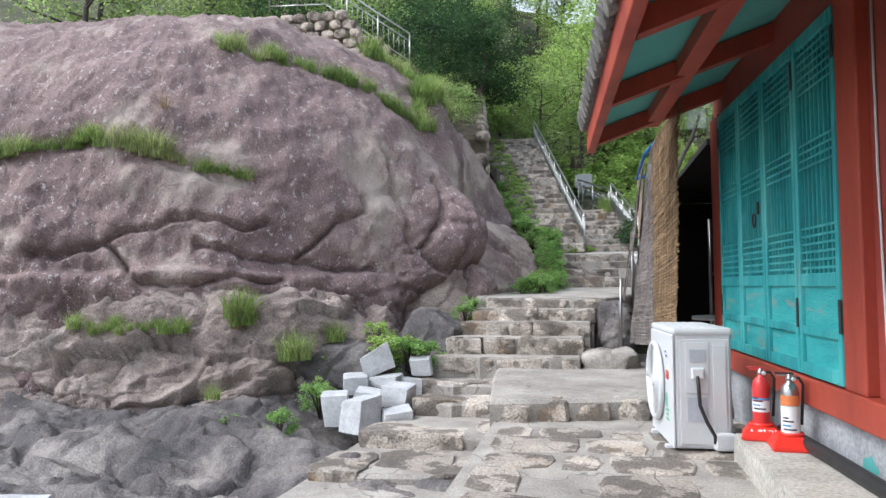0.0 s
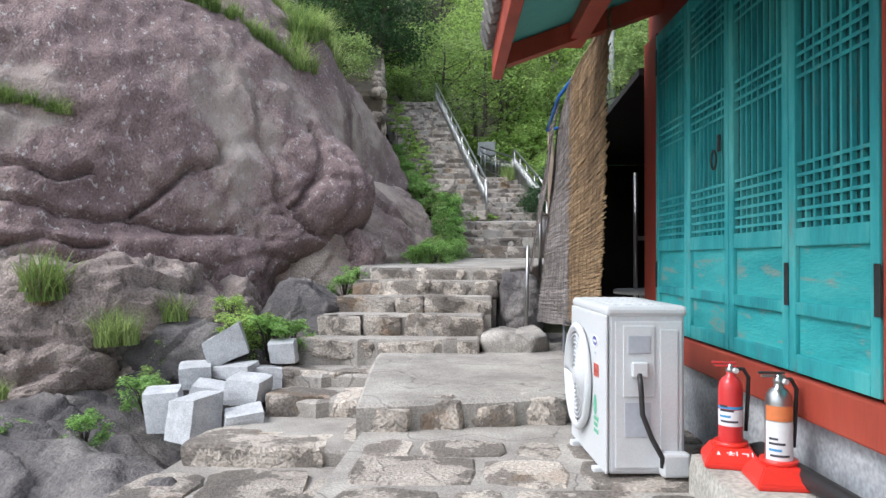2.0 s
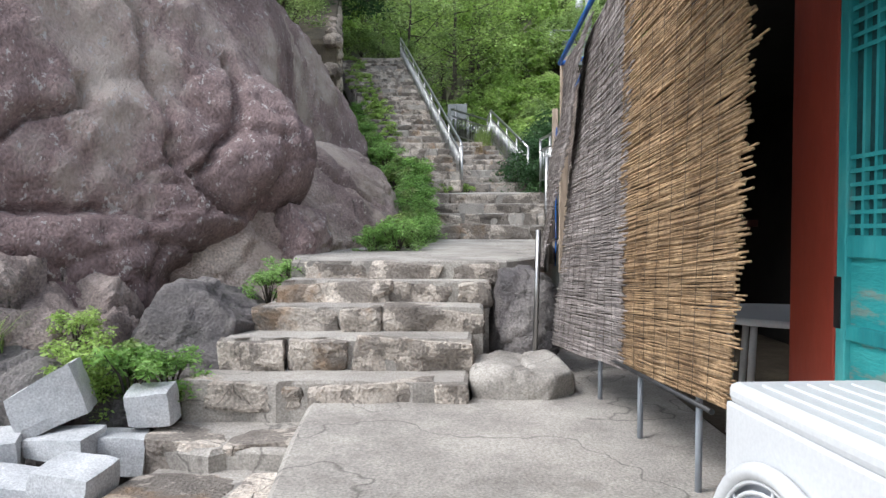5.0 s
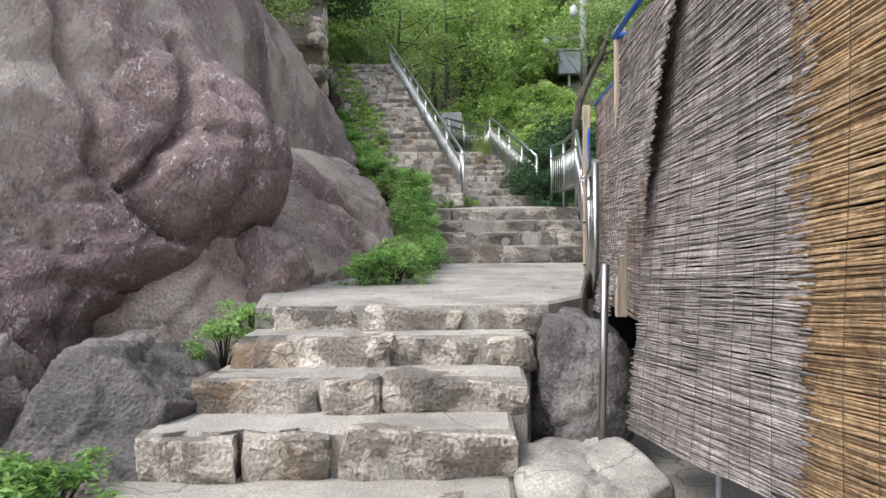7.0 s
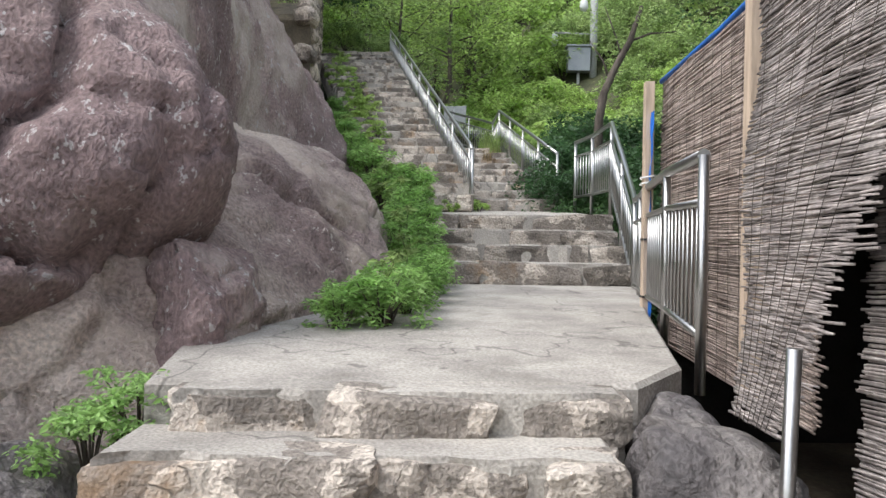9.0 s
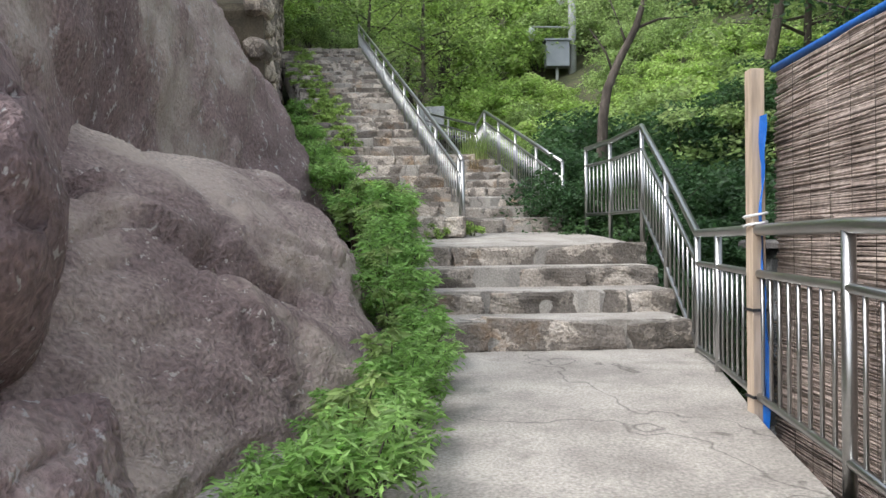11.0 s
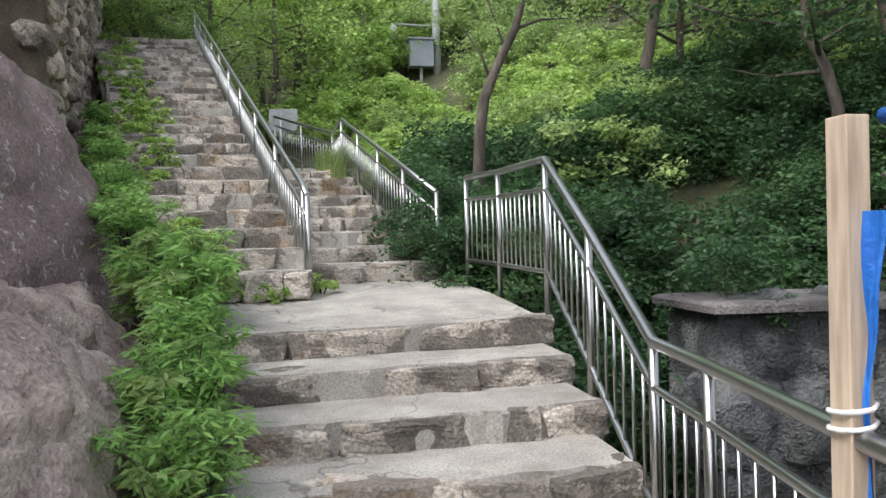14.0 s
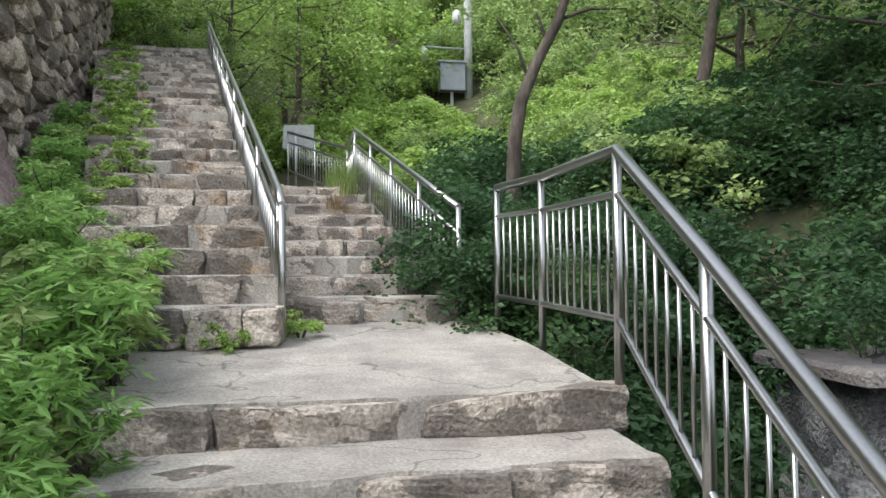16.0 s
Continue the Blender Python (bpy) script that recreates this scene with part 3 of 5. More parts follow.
tagged(obj("bedrock", grid_mesh("bedrock", 330, 260, lambda u, v: (lambda x, y: (x, y, -0.62 + 0.3 * max(0, (y - 6.4) / 2.2) * max(0.0, min(1, (-x - 2.2) / 2)) - 0.15 * max(0, 4.5 - y) / 3
       + 0.30 * noise.noise(Vector((x * 0.55 + y * 0.4, y * 0.9, 1))) + 0.10 * noise.noise(Vector((x * 1.6 + y * 1.5, y * 2.6, 5))) + 0.05 * noise.fractal(Vector((x * 3, y * 4, 2)), 0.9, 2.0, 4) + 0.13 * chunks(Vector((x, y, 0)), (0.9, 1.5, 1), Vector((3, 1, 2))) + 0.05 * chunks(Vector((x, y, 0)), (2.3, 3.4, 1), Vector((7, 1, 2))) - 0.12 * max(0.0, 0.12 - abs(noise.noise(Vector((x * 0.7 + y * 1.3, y * 1.1 - x * 0.2, 8))))) / 0.12))(-11 + 9.9 * u, -2 + 11.6 * v)), M_BED),
       "dark damp bedrock sloping down beside the path", "rock", kind="structure")


# ---- steps and paving ----


def step_row(parent, xl, xr, y, z, zlow, depth=0.3, seed=0, mean=0.55, wobble=0.03, slant=0.0):
    """One riser of hewn stones, from xl to xr with its lip at y, from zlow up to z."""
    rng = random.Random(seed * 13 + 5)
    x = xl
    while x < xr - 0.05:
        w = mean * rng.uniform(0.55, 1.6)
        if xr - x - w < 0.22:
            w = xr - x
        yy = y + slant * (x - xl) + rng.uniform(-wobble, wobble)
        part("stone", stone(x + 0.007, x + w - 0.007, yy, yy + depth, zlow - 0.04, z + rng.uniform(-0.02, -0.004), 0.042, 6, seed + x, True, 0.09, 0.6), M_STEP, parent)
        x += w


def core(parent, poly, z0, z1, label="", wob=0.0):
    """The concrete of one tread; its first two corners are the front, which is worn back unevenly."""
    (xa, ya), (xb, yb) = poly[:2]
    n = max(4, int((xb - xa) / 0.09))
    front = []
    for k in range(n + 1):
        x, y = xa + (xb - xa) * k / n, ya + (yb - ya) * k / n
        front.append((x, y + 0.07 * noise.noise(Vector((x * 2.3, y * 9, 1))) + 0.05 * noise.noise(Vector((x * 7, y * 5, 4)))))
    return part("tread", prism(front + list(poly[2:]), z0, lambda x, y: z1 + 0.008 + 0.008 * noise.noise(Vector((x * 3, y * 3, z1))), 0.022, wob), M_TREAD, parent, label)


flight_a = thing("lower_stairs", "worn flight of five rough stone and concrete steps", "stairs", kind="structure")
A_ROWS = [(9.15, 0.27, -2.14, -0.14), (9.55, 0.50, -2.0, -0.11), (9.95, 0.69, -1.85, -0.01), (10.3, 0.87, -1.75, 0.05), (10.6, 1.02, -1.6, 0.14)]
prev = 0.1
for i, (y, z, xl, xr) in enumerate(A_ROWS):
    nxt = A_ROWS[i + 1][0] + 0.12 if i < 4 else 10.9
    core(flight_a, [(xl + 0.03, y + 0.05), (xr - 0.03, y + 0.05), (xr - 0.01, nxt), (xl + 0.02, nxt)], -0.4, z - 0.006)
    step_row(flight_a, xl, xr, y, z, prev, 0.24, 40 + i, 0.62)
    prev = z

landing_1 = thing("lower_landing", "sloping concrete landing between the rock and the railing", "landing", kind="structure")
part("slab", prism([(-1.75, 10.82), (0.2, 10.82), (0.5, 11.2), (0.95, 13.3), (1.45, 15.25), (-0.9, 15.25), (-1.4, 13.0), (-1.9, 11.6)], -0.5, lambda x, y: 1.02 + 0.03 * (y - 10.6) + 0.012 * noise.noise(Vector((x * 2, y * 2, 0))), 0.02), M_TREAD, landing_1)

flight_b = thing("middle_stairs", "four broad rough stone steps with ochre stains", "stairs", kind="structure")
B_ROWS = [(15.2, 1.38, -0.75, 1.38), (15.75, 1.57, -0.8, 1.45), (16.3, 1.75, -0.85, 1.5), (16.85, 1.94, -0.95, 1.56)]
prev = 1.17
for i, (y, z, xl, xr) in enumerate(B_ROWS):
    nxt = B_ROWS[i + 1][0] + 0.12 if i < 3 else 17.1
    core(flight_b, [(xl + 0.03, y + 0.05), (xr - 0.03, y + 0.05), (xr - 0.01, nxt), (xl + 0.02, nxt)], 0.3, z - 0.006)
    step_row(flight_b, xl, xr, y, z, prev, 0.28, 70 + i, 0.75)
    prev = z

landing_2 = thing("upper_landing", "concrete landing where the stairs divide", "landing", kind="structure")
part("slab", prism([(-1.2, 17.05), (1.5, 17.05), (1.5, 18.2), (1.35, 19.4), (-0.2, 19.4), (-0.2, 18.5), (-1.3, 18.5)], 0.6, lambda x, y: 1.93 + 0.09 * (y - 16.85) * 0.8 + 0.01 * noise.noise(Vector((x * 2, y * 2, 4))), 0.02), M_TREAD, landing_2)

flight_c = thing("long_stairs", "long weathered stone stairway with weeds in its joints", "stairs", kind="structure")
C_N, C_RISE, C_RUN = 27, 0.203, 0.455
prev = 2.08
for i in range(C_N):
    y, z = 18.3 + i * C_RUN, 2.1 + (i + 1) * C_RISE
    xl, xr = -1.15 - i * C_RUN * 0.27, -0.16 - max(0, y - 18.6) * 0.185
    core(flight_c, [(xl - 0.3, y + 0.06), (xr - 0.02, y + 0.06), (xr - 0.05, y + C_RUN + 0.12), (xl - 0.3, y + C_RUN + 0.12)], z - 0.7, z - 0.01)
    step_row(flight_c, xl - 0.3, xr, y, z, prev, 0.26, 100 + i, 0.40, 0.05)
    prev = z

flight_d = thing("branch_stairs", "narrow stone steps rising past the shrubs", "stairs", kind="structure")
D_N, D_RISE, D_RUN = 9, 0.18, 0.58
prev = 2.12
for i in range(D_N):
    y, z = 19.3 + i * D_RUN, 2.13 + (i + 1) * D_RISE
    xl, xr = -0.22 - max(0, y - 18.6) * 0.18, 1.22 - i * 0.065
    core(flight_d, [(xl, y + 0.06), (xr, y + 0.06), (xr - 0.03, y + D_RUN + 0.12), (xl - 0.05, y + D_RUN + 0.12)], z - 0.8, z - 0.01)
    step_row(flight_d, xl, xr, y, z, prev, 0.28, 200 + i, 0.5, 0.04)
    prev = z
tagged(obj("upper_path", prism([(-1.4, 24.5), (0.75, 24.5), (0.5, 33), (-1.8, 33)], 2.6, lambda x, y: 3.74 + 0.12 * max(0, y - 25), 0.02), M_TREAD), "concrete path above the branch stairs", "path", kind="structure")

platform = thing("platform", "low concrete platform faced with rough stones", "platform", kind="structure")
part("slab", prism([(-0.95, 6.5), (0.55, 6.94), (1.3, 7.15), (1.3, 11.4), (0.1, 11.4), (-0.15, 9.3), (-1.25, 9.3), (-1.18, 8.4)], -0.4, lambda x, y: 0.14 + 0.008 * noise.noise(Vector((x * 2, y * 2, 7))), 0.03), M_TREAD, platform)
for i in range(6):
    x0, x1 = -0.95 + i * 0.37, -0.95 + (i + 1) * 0.37
    y0 = 6.5 + 0.29 * (x0 + 0.95)
    part("stone", stone(x0 + 0.008, x1 - 0.008, y0 + 0.02, y0 + 0.3, -0.25, 0.118 + 0.015 * math.sin(i * 2.4), 0.03, 3, i * 3.1, False), M_STEP, platform)

side_steps = thing("side_steps", "irregular old stone slabs forming steps beside the platform", "stairs", kind="structure")
for i, (y, z, xl, xr, d) in enumerate([(8.6, 0.02, -2.2, -1.12, 0.75), (8.0, -0.11, -2.1, -1.0, 0.75), (6.95, -0.27, -2.35, -0.93, 1.25), (5.95, -0.40, -2.5, -0.88, 1.2), (4.6, -0.48, -2.6, -0.86, 1.5), (3.0, -0.52, -2.7, -0.86, 1.7)]):
    part("slab", prism([(xl, y + 0.1), (xl + 0.5, y - 0.05), (xr - 0.5, y + 0.03), (xr, y - 0.02), (xr + 0.05, y + d), (xl + 0.05, y + d)], -0.9, z - 0.03, 0.03), M_TREAD, side_steps)
    step_row(side_steps, xl, xr, y, z, z - 0.2, 0.5 if i < 2 else 0.75, 300 + i, 0.62 if i < 2 else 0.8, 0.05)

paving = thing("paving", "crazy paving of worn flagstones set in pale mortar", "paving", kind="structure")
part("mortar", prism([(-0.86, -6), (1.5, -6), (1.5, 7.3), (0.5, 7.0), (-0.92, 6.55)], -0.6, lambda x, y: -0.055, 0.02), M_TREAD, paving)
prng = random.Random(3)
rows_y, yy = [], -1.5
while yy < 6.9:
    rows_y.append(yy)
    yy += prng.uniform(0.38, 0.62)
cell = {}
for r, y0 in enumerate(rows_y):
    x, c = -0.84, 0
    while x < 1.4:
        w = prng.uniform(0.32, 0.75)
        cell[(r, c)] = (x, min(x + w, 1.48), y0, rows_y[r + 1] if r + 1 < len(rows_y) else y0 + 0.45)
        x += w
        c += 1
for (r, c), (x0, x1, y0, y1) in cell.items():
    if x1 - x0 < 0.12 or y1 > 6.6 + 0.29 * (x0 + 0.9):
        continue
    if prng.random() < 0.16:
        continue
    j = lambda s=0.05: prng.uniform(-s, s)
    g = 0.022
    poly = [(x0 + g + abs(j()), y0 + g + abs(j(0.08))), ((x0 + x1) / 2 + j(0.06), y0 + g + j(0.02)), (x1 - g - abs(j()), y0 + g + abs(j(0.08))), (x1 - g + j(0.01), (y0 + y1) / 2 + j(0.08)),
            (x1 - g - abs(j()), y1 - g - abs(j(0.08))), ((x0 + x1) / 2 + j(0.06), y1 - g + j(0.02)), (x0 + g + abs(j()), y1 - g - abs(j(0.08))), (x0 + g + j(0.01), (y0 + y1) / 2 + j(0.08))]
    part("flagstone", prism(poly, -0.2, -0.043 + prng.uniform(-0.006, 0.008), 0.012, 0.004), M_STEP, paving)


# ---- railings ----
def railing(name, label, pts, spacing=0.125, height=1.0, posts=None, r=0.03):
    """pts: (x, y, top, foot). Posts stand at every point; thin bars between the second rail and the low rail."""
    t = thing(name, label, "railing")
    tops = [Vector((x, y, z)) for x, y, z, f in pts]
    part("handrail", tubem(tops, r, 12), M_STEEL, t, "thick bright handrail")
    for drop, nm, rr in ((0.22, "second_rail", 0.02), (height - 0.16, "low_rail", 0.02)):
        part(nm, tubem([p - Vector((0, 0, drop)) for p in tops], rr, 10), M_STEEL, t)
    for x, y, z, f in pts:
        part("post", tubem([(x, y, f - 0.06), (x, y, z)], 0.025, 10), M_STEEL, t)
    for a, b in zip(tops, tops[1:]):
        n = max(1, round((b - a).xy.length / spacing))
        for k in range(1, n):
            p = a.lerp(b, k / n)
            part("bar", tubem([p - Vector((0, 0, height - 0.16)), p - Vector((0, 0, 0.22))], 0.0095, 6), M_STEEL, t)
    return t


def between(a, b, n):
    return [tuple(a[k] + (b[k] - a[k]) * i / n for k in range(4)) for i in range(n + 1)]


railing("right_railing", "bright stainless steel railing along the middle stairs", [(0.62, 11.3, 2.0, 0.95), (0.8, 12.4, 2.03, 0.98), (1.0, 13.5, 2.03, 1.0), (1.2, 14.4, 2.03, 1.02), (1.32, 15.03, 2.03, 0.95), (1.42, 15.95, 2.58, 1.4),
        (1.52, 16.9, 3.12, 1.95), (1.53, 18.1, 3.14, 2.02), (1.44, 18.9, 3.16, 2.06)])
railing("long_railing", "tall stainless steel railing up the long stairway", [(-0.17, 18.55, 2.98, 2.05)] + between((-0.2, 18.8, 3.1, 2.3), (-2.45, 31.3, 8.6, 7.6), 9), 0.14)
railing("branch_railing", "stainless steel railing beside the branch stairs", between((1.24, 19.4, 3.05, 2.15), (0.68, 24.5, 4.7, 3.75), 4) + between((0.66, 26.5, 4.75, 3.75), (-0.5, 29.5, 5.6, 4.2), 2), 0.14)

railing("terrace_railing", "small pale steel railing on the terrace above the boulder", between((-9.9, 20.2, 10.95, 10.0), (-8.0, 20.2, 10.85, 9.95), 2) + between((-7.3, 20.2, 10.3, 9.3), (-5.3, 20.2, 8.85, 7.85), 2), 0.16)

# ---- the red building ----
BM = pose(1.36, 6.0, 0, 0, 0, 3.5)
bld = thing("painted_building", "red painted timber building with teal lattice doors", "building", BM)
part("wall", boxm(0.03, 0.2, -8.5, -1.82, 0.58, 3.4), M_REDWALL, bld, "plain red boarded wall")
part("lintel", boxm(0.0, 0.2, -1.82, 1.62, 2.9, 3.5), M_REDWALL, bld)
part("sill_beam", boxm(-0.06, 0.2, -8.5, 1.62, 0.42, 0.60, bev=0.012), M_RED, bld)
for y0, y1 in ((1.285, 1.62), (-1.82, -1.545)):
    part("door_post", boxm(-0.04, 0.2, y0, y1, 0.6005, 2.9, bev=0.012), M_RED, bld)
for y0, y1 in ((-2.62, -2.46), (-4.6, -4.4)):
    part("wall_post", boxm(-0.02, 0.05, y0, y1, 0.6005, 3.4, bev=0.01), M_RED, bld)
part("plinth", boxm(0.0, 0.25, -8.5, 1.62, -0.3, 0.42), M_PLINTH, bld, "grey-white plastered plinth with peeling patches")
for y, z, r, seed in ((-1.75, 0.2, 0.09, 1.0), (-2.6, 0.33, 0.07, 2.0), (-2.35, 0.24, 0.05, 3.0)):
    bm = bmesh.new()
    bm.faces.new([bm.verts.new((-0.004, y - r * math.cos(a * 0.3307) * (1 + 0.6 * noise.noise(Vector((math.cos(a * 0.33), math.sin(a * 0.33), seed)) * 2)), z + r * 0.8 * math.sin(a * 0.3307) * (1 + 0.6 * noise.noise(Vector((math.sin(a * 0.33), math.cos(a * 0.33), seed)) * 2)))) for a in range(19)])
    part("paint_splash", bm, M_SOFFIT, bld, "spilt teal paint")
part("end_wall", boxm(0.2, 3.6, 1.5, 1.62, -0.3, 3.6), M_REDWALL, bld)
part("far_wall", boxm(3.6, 3.75, -8.5, 1.62, -0.3, 3.6), M_REDWALL, bld)
part("near_wall", boxm(0.2, 3.6, -8.5, -8.38, -0.3, 3.6), M_REDWALL, bld)


def door_leaf(parent, y0, y1, z0, z1, swing=0.0):
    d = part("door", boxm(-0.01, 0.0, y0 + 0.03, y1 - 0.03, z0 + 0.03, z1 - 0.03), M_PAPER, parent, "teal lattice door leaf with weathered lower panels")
    s = 0.062
    zm = z0 + 0.58
    zk = z0 + 0.265
    for nm, a in (("stile", (y0, y0 + s, z0, z1)), ("stile", (y1 - s, y1, z0, z1)), ("rail", (y0 + s, y1 - s, z0, z0 + 0.085)), ("rail", (y0 + s, y1 - s, z1 - 0.085, z1)), ("rail", (y0 + s, y1 - s, zm, zm + 0.085)), ("rail", (y0 + s, y1 - s, zk, zk + 0.06))):
        part(nm, boxm(-0.045, 0.0, a[0] + 0.002, a[1] - 0.002, a[2], a[3], bev=0.006), M_TEAL, d)
    part("panel", boxm(-0.022, -0.0105, y0 + s, y1 - s, z0 + 0.085, zk), M_TEALPEEL, d)
    part("panel", boxm(-0.022, -0.0105, y0 + s, y1 - s, zk + 0.06, zm), M_TEALPEEL, d)
    n = 8
    for k in range(1, n):
        y = y0 + s + (y1 - y0 - 2 * s) * k / n
        part("lattice_bar", boxm(-0.03, -0.0102, y - 0.008, y + 0.008, zm + 0.085, z1 - 0.085), M_TEAL, d)
    h = z1 - 0.085 - zm - 0.085
    for lo, cnt in ((zm + 0.085, 6), (zm + 0.085 + h * 0.44, 4), (z1 - 0.085 - 0.34, 6)):
        for k in range(cnt):
            z = lo + 0.035 + k * 0.052
            part("lattice_bar", boxm(-0.034, -0.0304, y0 + s, y1 - s, z - 0.008, z + 0.008), M_TEAL, d)
    return d


for k in range(4):
    y0 = -1.54 + k * 0.705
    d = door_leaf(bld, y0, y0 + 0.698, 0.615, 2.87)
    for z in (0.92, 2.55):
        if k in (0, 1, 3):
            yy = y0 if k != 3 else y0 + 0.672
            part("hinge", boxm(-0.05, -0.0455, yy - 0.012, yy + 0.028, z, z + 0.2), M_DARK, d, "dark iron hinge")
ring = bmesh.new()
tube(ring, [(-0.085, -0.02 + 0.038 * math.sin(a * math.pi / 8), 1.72 + 0.055 * math.cos(a * math.pi / 8)) for a in range(17)], 0.007, 8)
part("pull_ring", ring, M_DARK, bld, "black iron pull ring")
part("ring_plate", boxm(-0.062, -0.0455, -0.036, -0.004, 1.77, 1.87, bev=0.004), M_DARK, bld)
part("wall_cable", tubem([(0.02, -1.9, 3.0), (0.02, -1.91, 1.8), (0.02, -1.95, 0.72), (0.02, -2.3, 0.66)], 0.007, 6), M_WHITE, bld, "thin white cable")

# eave and roof, in the building's own axes
def slope_z(x):
    return 2.74 + (x + 1.25) * 0.36


Y1, Y0 = 1.45, -8.6
bm = bmesh.new()
vs = [bm.verts.new((x, y, slope_z(x) + 0.03 + h)) for x, h in ((-1.22, 0), (1.8, 0), (1.8, 0.07), (-1.22, 0.07)) for y in (Y0, Y1)]
for a in ((0, 1, 3, 2), (2, 3, 5, 4), (4, 5, 7, 6), (6, 7, 1, 0), (0, 2, 4, 6), (1, 7, 5, 3)):
    bm.faces.new([vs[i] for i in a])
bmesh.ops.recalc_face_normals(bm, faces=bm.faces[:])
part("soffit", bm, M_SOFFIT, bld, "faded teal soffit boards")
part("fascia", boxm(-1.3, -1.22, Y0, Y1 + 0.03, 2.58, 2.86, bev=0.01), M_RED, bld, "red fascia board along the eave")
part("purlin", boxm(-0.72, -0.58, Y0, Y1, slope_z(-0.65) - 0.13, slope_z(-0.65) + 0.0, bev=0.008), M_RED, bld)
for y in (1.2, 0.35 - 0.7, -1.9, -3.4, -5.0):
    bm = bmesh.new()
    for y_, z_ in ((y, 0), (y + 0.12, 0), (y + 0.12, -0.15), (y, -0.15)):
        for x in (-1.2, 0.02):
            bm.verts.new((x, y_, slope_z(x) + 0.02 + z_))
    bm.verts.ensure_lookup_table()
    for a in ((0, 1, 3, 2), (2, 3, 5, 4), (4, 5, 7, 6), (6, 7, 1, 0), (0, 2, 4, 6), (1, 7, 5, 3)):
        bm.faces.new([bm.verts[i] for i in a])
    bmesh.ops.recalc_face_normals(bm, faces=bm.faces[:])
    part("rafter", bm, M_RED, bld)
for k in range(46):
    y = Y1 - 0.08 - k * 0.21
    part("roof_tile", tubem([(-1.38, y, slope_z(-1.38) + 0.17), (-0.6, y, slope_z(-0.6) + 0.19), (1.8, y, slope_z(1.8) + 0.19)], 0.085, 8), M_TILE, bld)
bm = bmesh.new()
vs = [bm.verts.new((x, y, slope_z(x) + 0.12 + h)) for x, h in ((-1.34, 0), (1.8, 0), (1.8, 0.05), (-1.34, 0.05)) for y in (Y0, Y1 + 0.03)]
for a in ((0, 1, 3, 2), (2, 3, 5, 4), (4, 5, 7, 6), (6, 7, 1, 0), (0, 2, 4, 6), (1, 7, 5, 3)):
    bm.faces.new([vs[i] for i in a])
bmesh.ops.recalc_face_normals(bm, faces=bm.faces[:])
part("roof_deck", bm, M_TILE, bld)
part("far_roof_slope", boxm(1.8, 3.9, Y0, Y1, 3.75, 3.85), M_TILE, bld)

tagged(obj("ledge", stone(0.98, 1.5, -3.0, 5.42, -0.25, 0.15, 0.012, 4, 2.0), M_LEDGE), "rough concrete ledge along the plinth", "ledge", kind="structure")
tagged(obj("drain_pipe", tubem([(1.22, 5.7, 0.05), (1.29, 5.3, 0.2), (1.36, 4.6, 0.19), (1.44, 3.2, 0.19), (1.58, 1.0, 0.19)], 0.045, 10), M_DARK), "black insulated pipe along the plinth", "pipe")

# ---- outdoor unit ----
ac = thing("air_conditioner", "white outdoor air conditioning unit with a round fan grille", "air conditioner", pose(0.745, 6.02, -0.07, 0, 0, 5.5) @ Matrix.Diagonal((1, 1.02, 1.06, 1)))
part("body", boxm(-0.19, 0.23, -0.42, 0.42, 0.045, 0.87, bev=0.022), M_WHITE2, ac)
part("lid", boxm(-0.2, 0.24, -0.43, 0.43, 0.845, 0.9, bev=0.02), M_WHITE, ac)
for k in range(5):
    part("lid_rib", boxm(-0.14 + k * 0.062, -0.11 + k * 0.062, -0.36, 0.36, 0.896, 0.905, bev=0.003), M_WHITE, ac)
part("front_panel", boxm(-0.206, -0.188, -0.425, 0.425, 0.05, 0.85, bev=0.008), M_WHITE, ac)
cy, cz = 0.14, 0.46
# flat disc whose grey paints in the shade behind the grille
fan = bmesh.new()
tube(fan, [(-0.207, cy, cz), (-0.2095, cy, cz)], 0.27, 40)
part("fan_opening", fan, M_GREYPANEL, ac, "grey disc painted as the shaded fan opening")
gr = part("fan_grille", tubem([(-0.232, cy + 0.285 * math.cos(a * math.pi / 24), cz + 0.285 * math.sin(a * math.pi / 24)) for a in range(49)], 0.022, 8), M_WHITE, ac, "white ringed fan grille")
for k in range(1, 12):
    rr = 0.285 * k / 12
    part("ring", tubem([(-0.238 - 0.012 * (1 - k / 12), cy + rr * math.cos(a * math.pi / 20), cz + rr * math.sin(a * math.pi / 20)) for a in range(41)], 0.0055, 6), M_WHITE, gr)
for k in range(8):
    a = k * math.pi / 4
    part("spoke", tubem([(-0.246, cy + 0.04 * math.cos(a), cz + 0.04 * math.sin(a)), (-0.23, cy + 0.28 * math.cos(a), cz + 0.28 * math.sin(a))], 0.005, 6), M_WHITE, gr)
part("hub", tubem([(-0.236, cy, cz), (-0.254, cy, cz)], 0.045, 20), M_WHITE, gr)


def disc(bm, x, y, z, ry, rz, n=28):
    bm.faces.new([bm.verts.new((x, y + ry * math.cos(2 * math.pi * i / n), z + rz * math.sin(2 * math.pi * i / n))) for i in range(n, 0, -1)])
    return bm


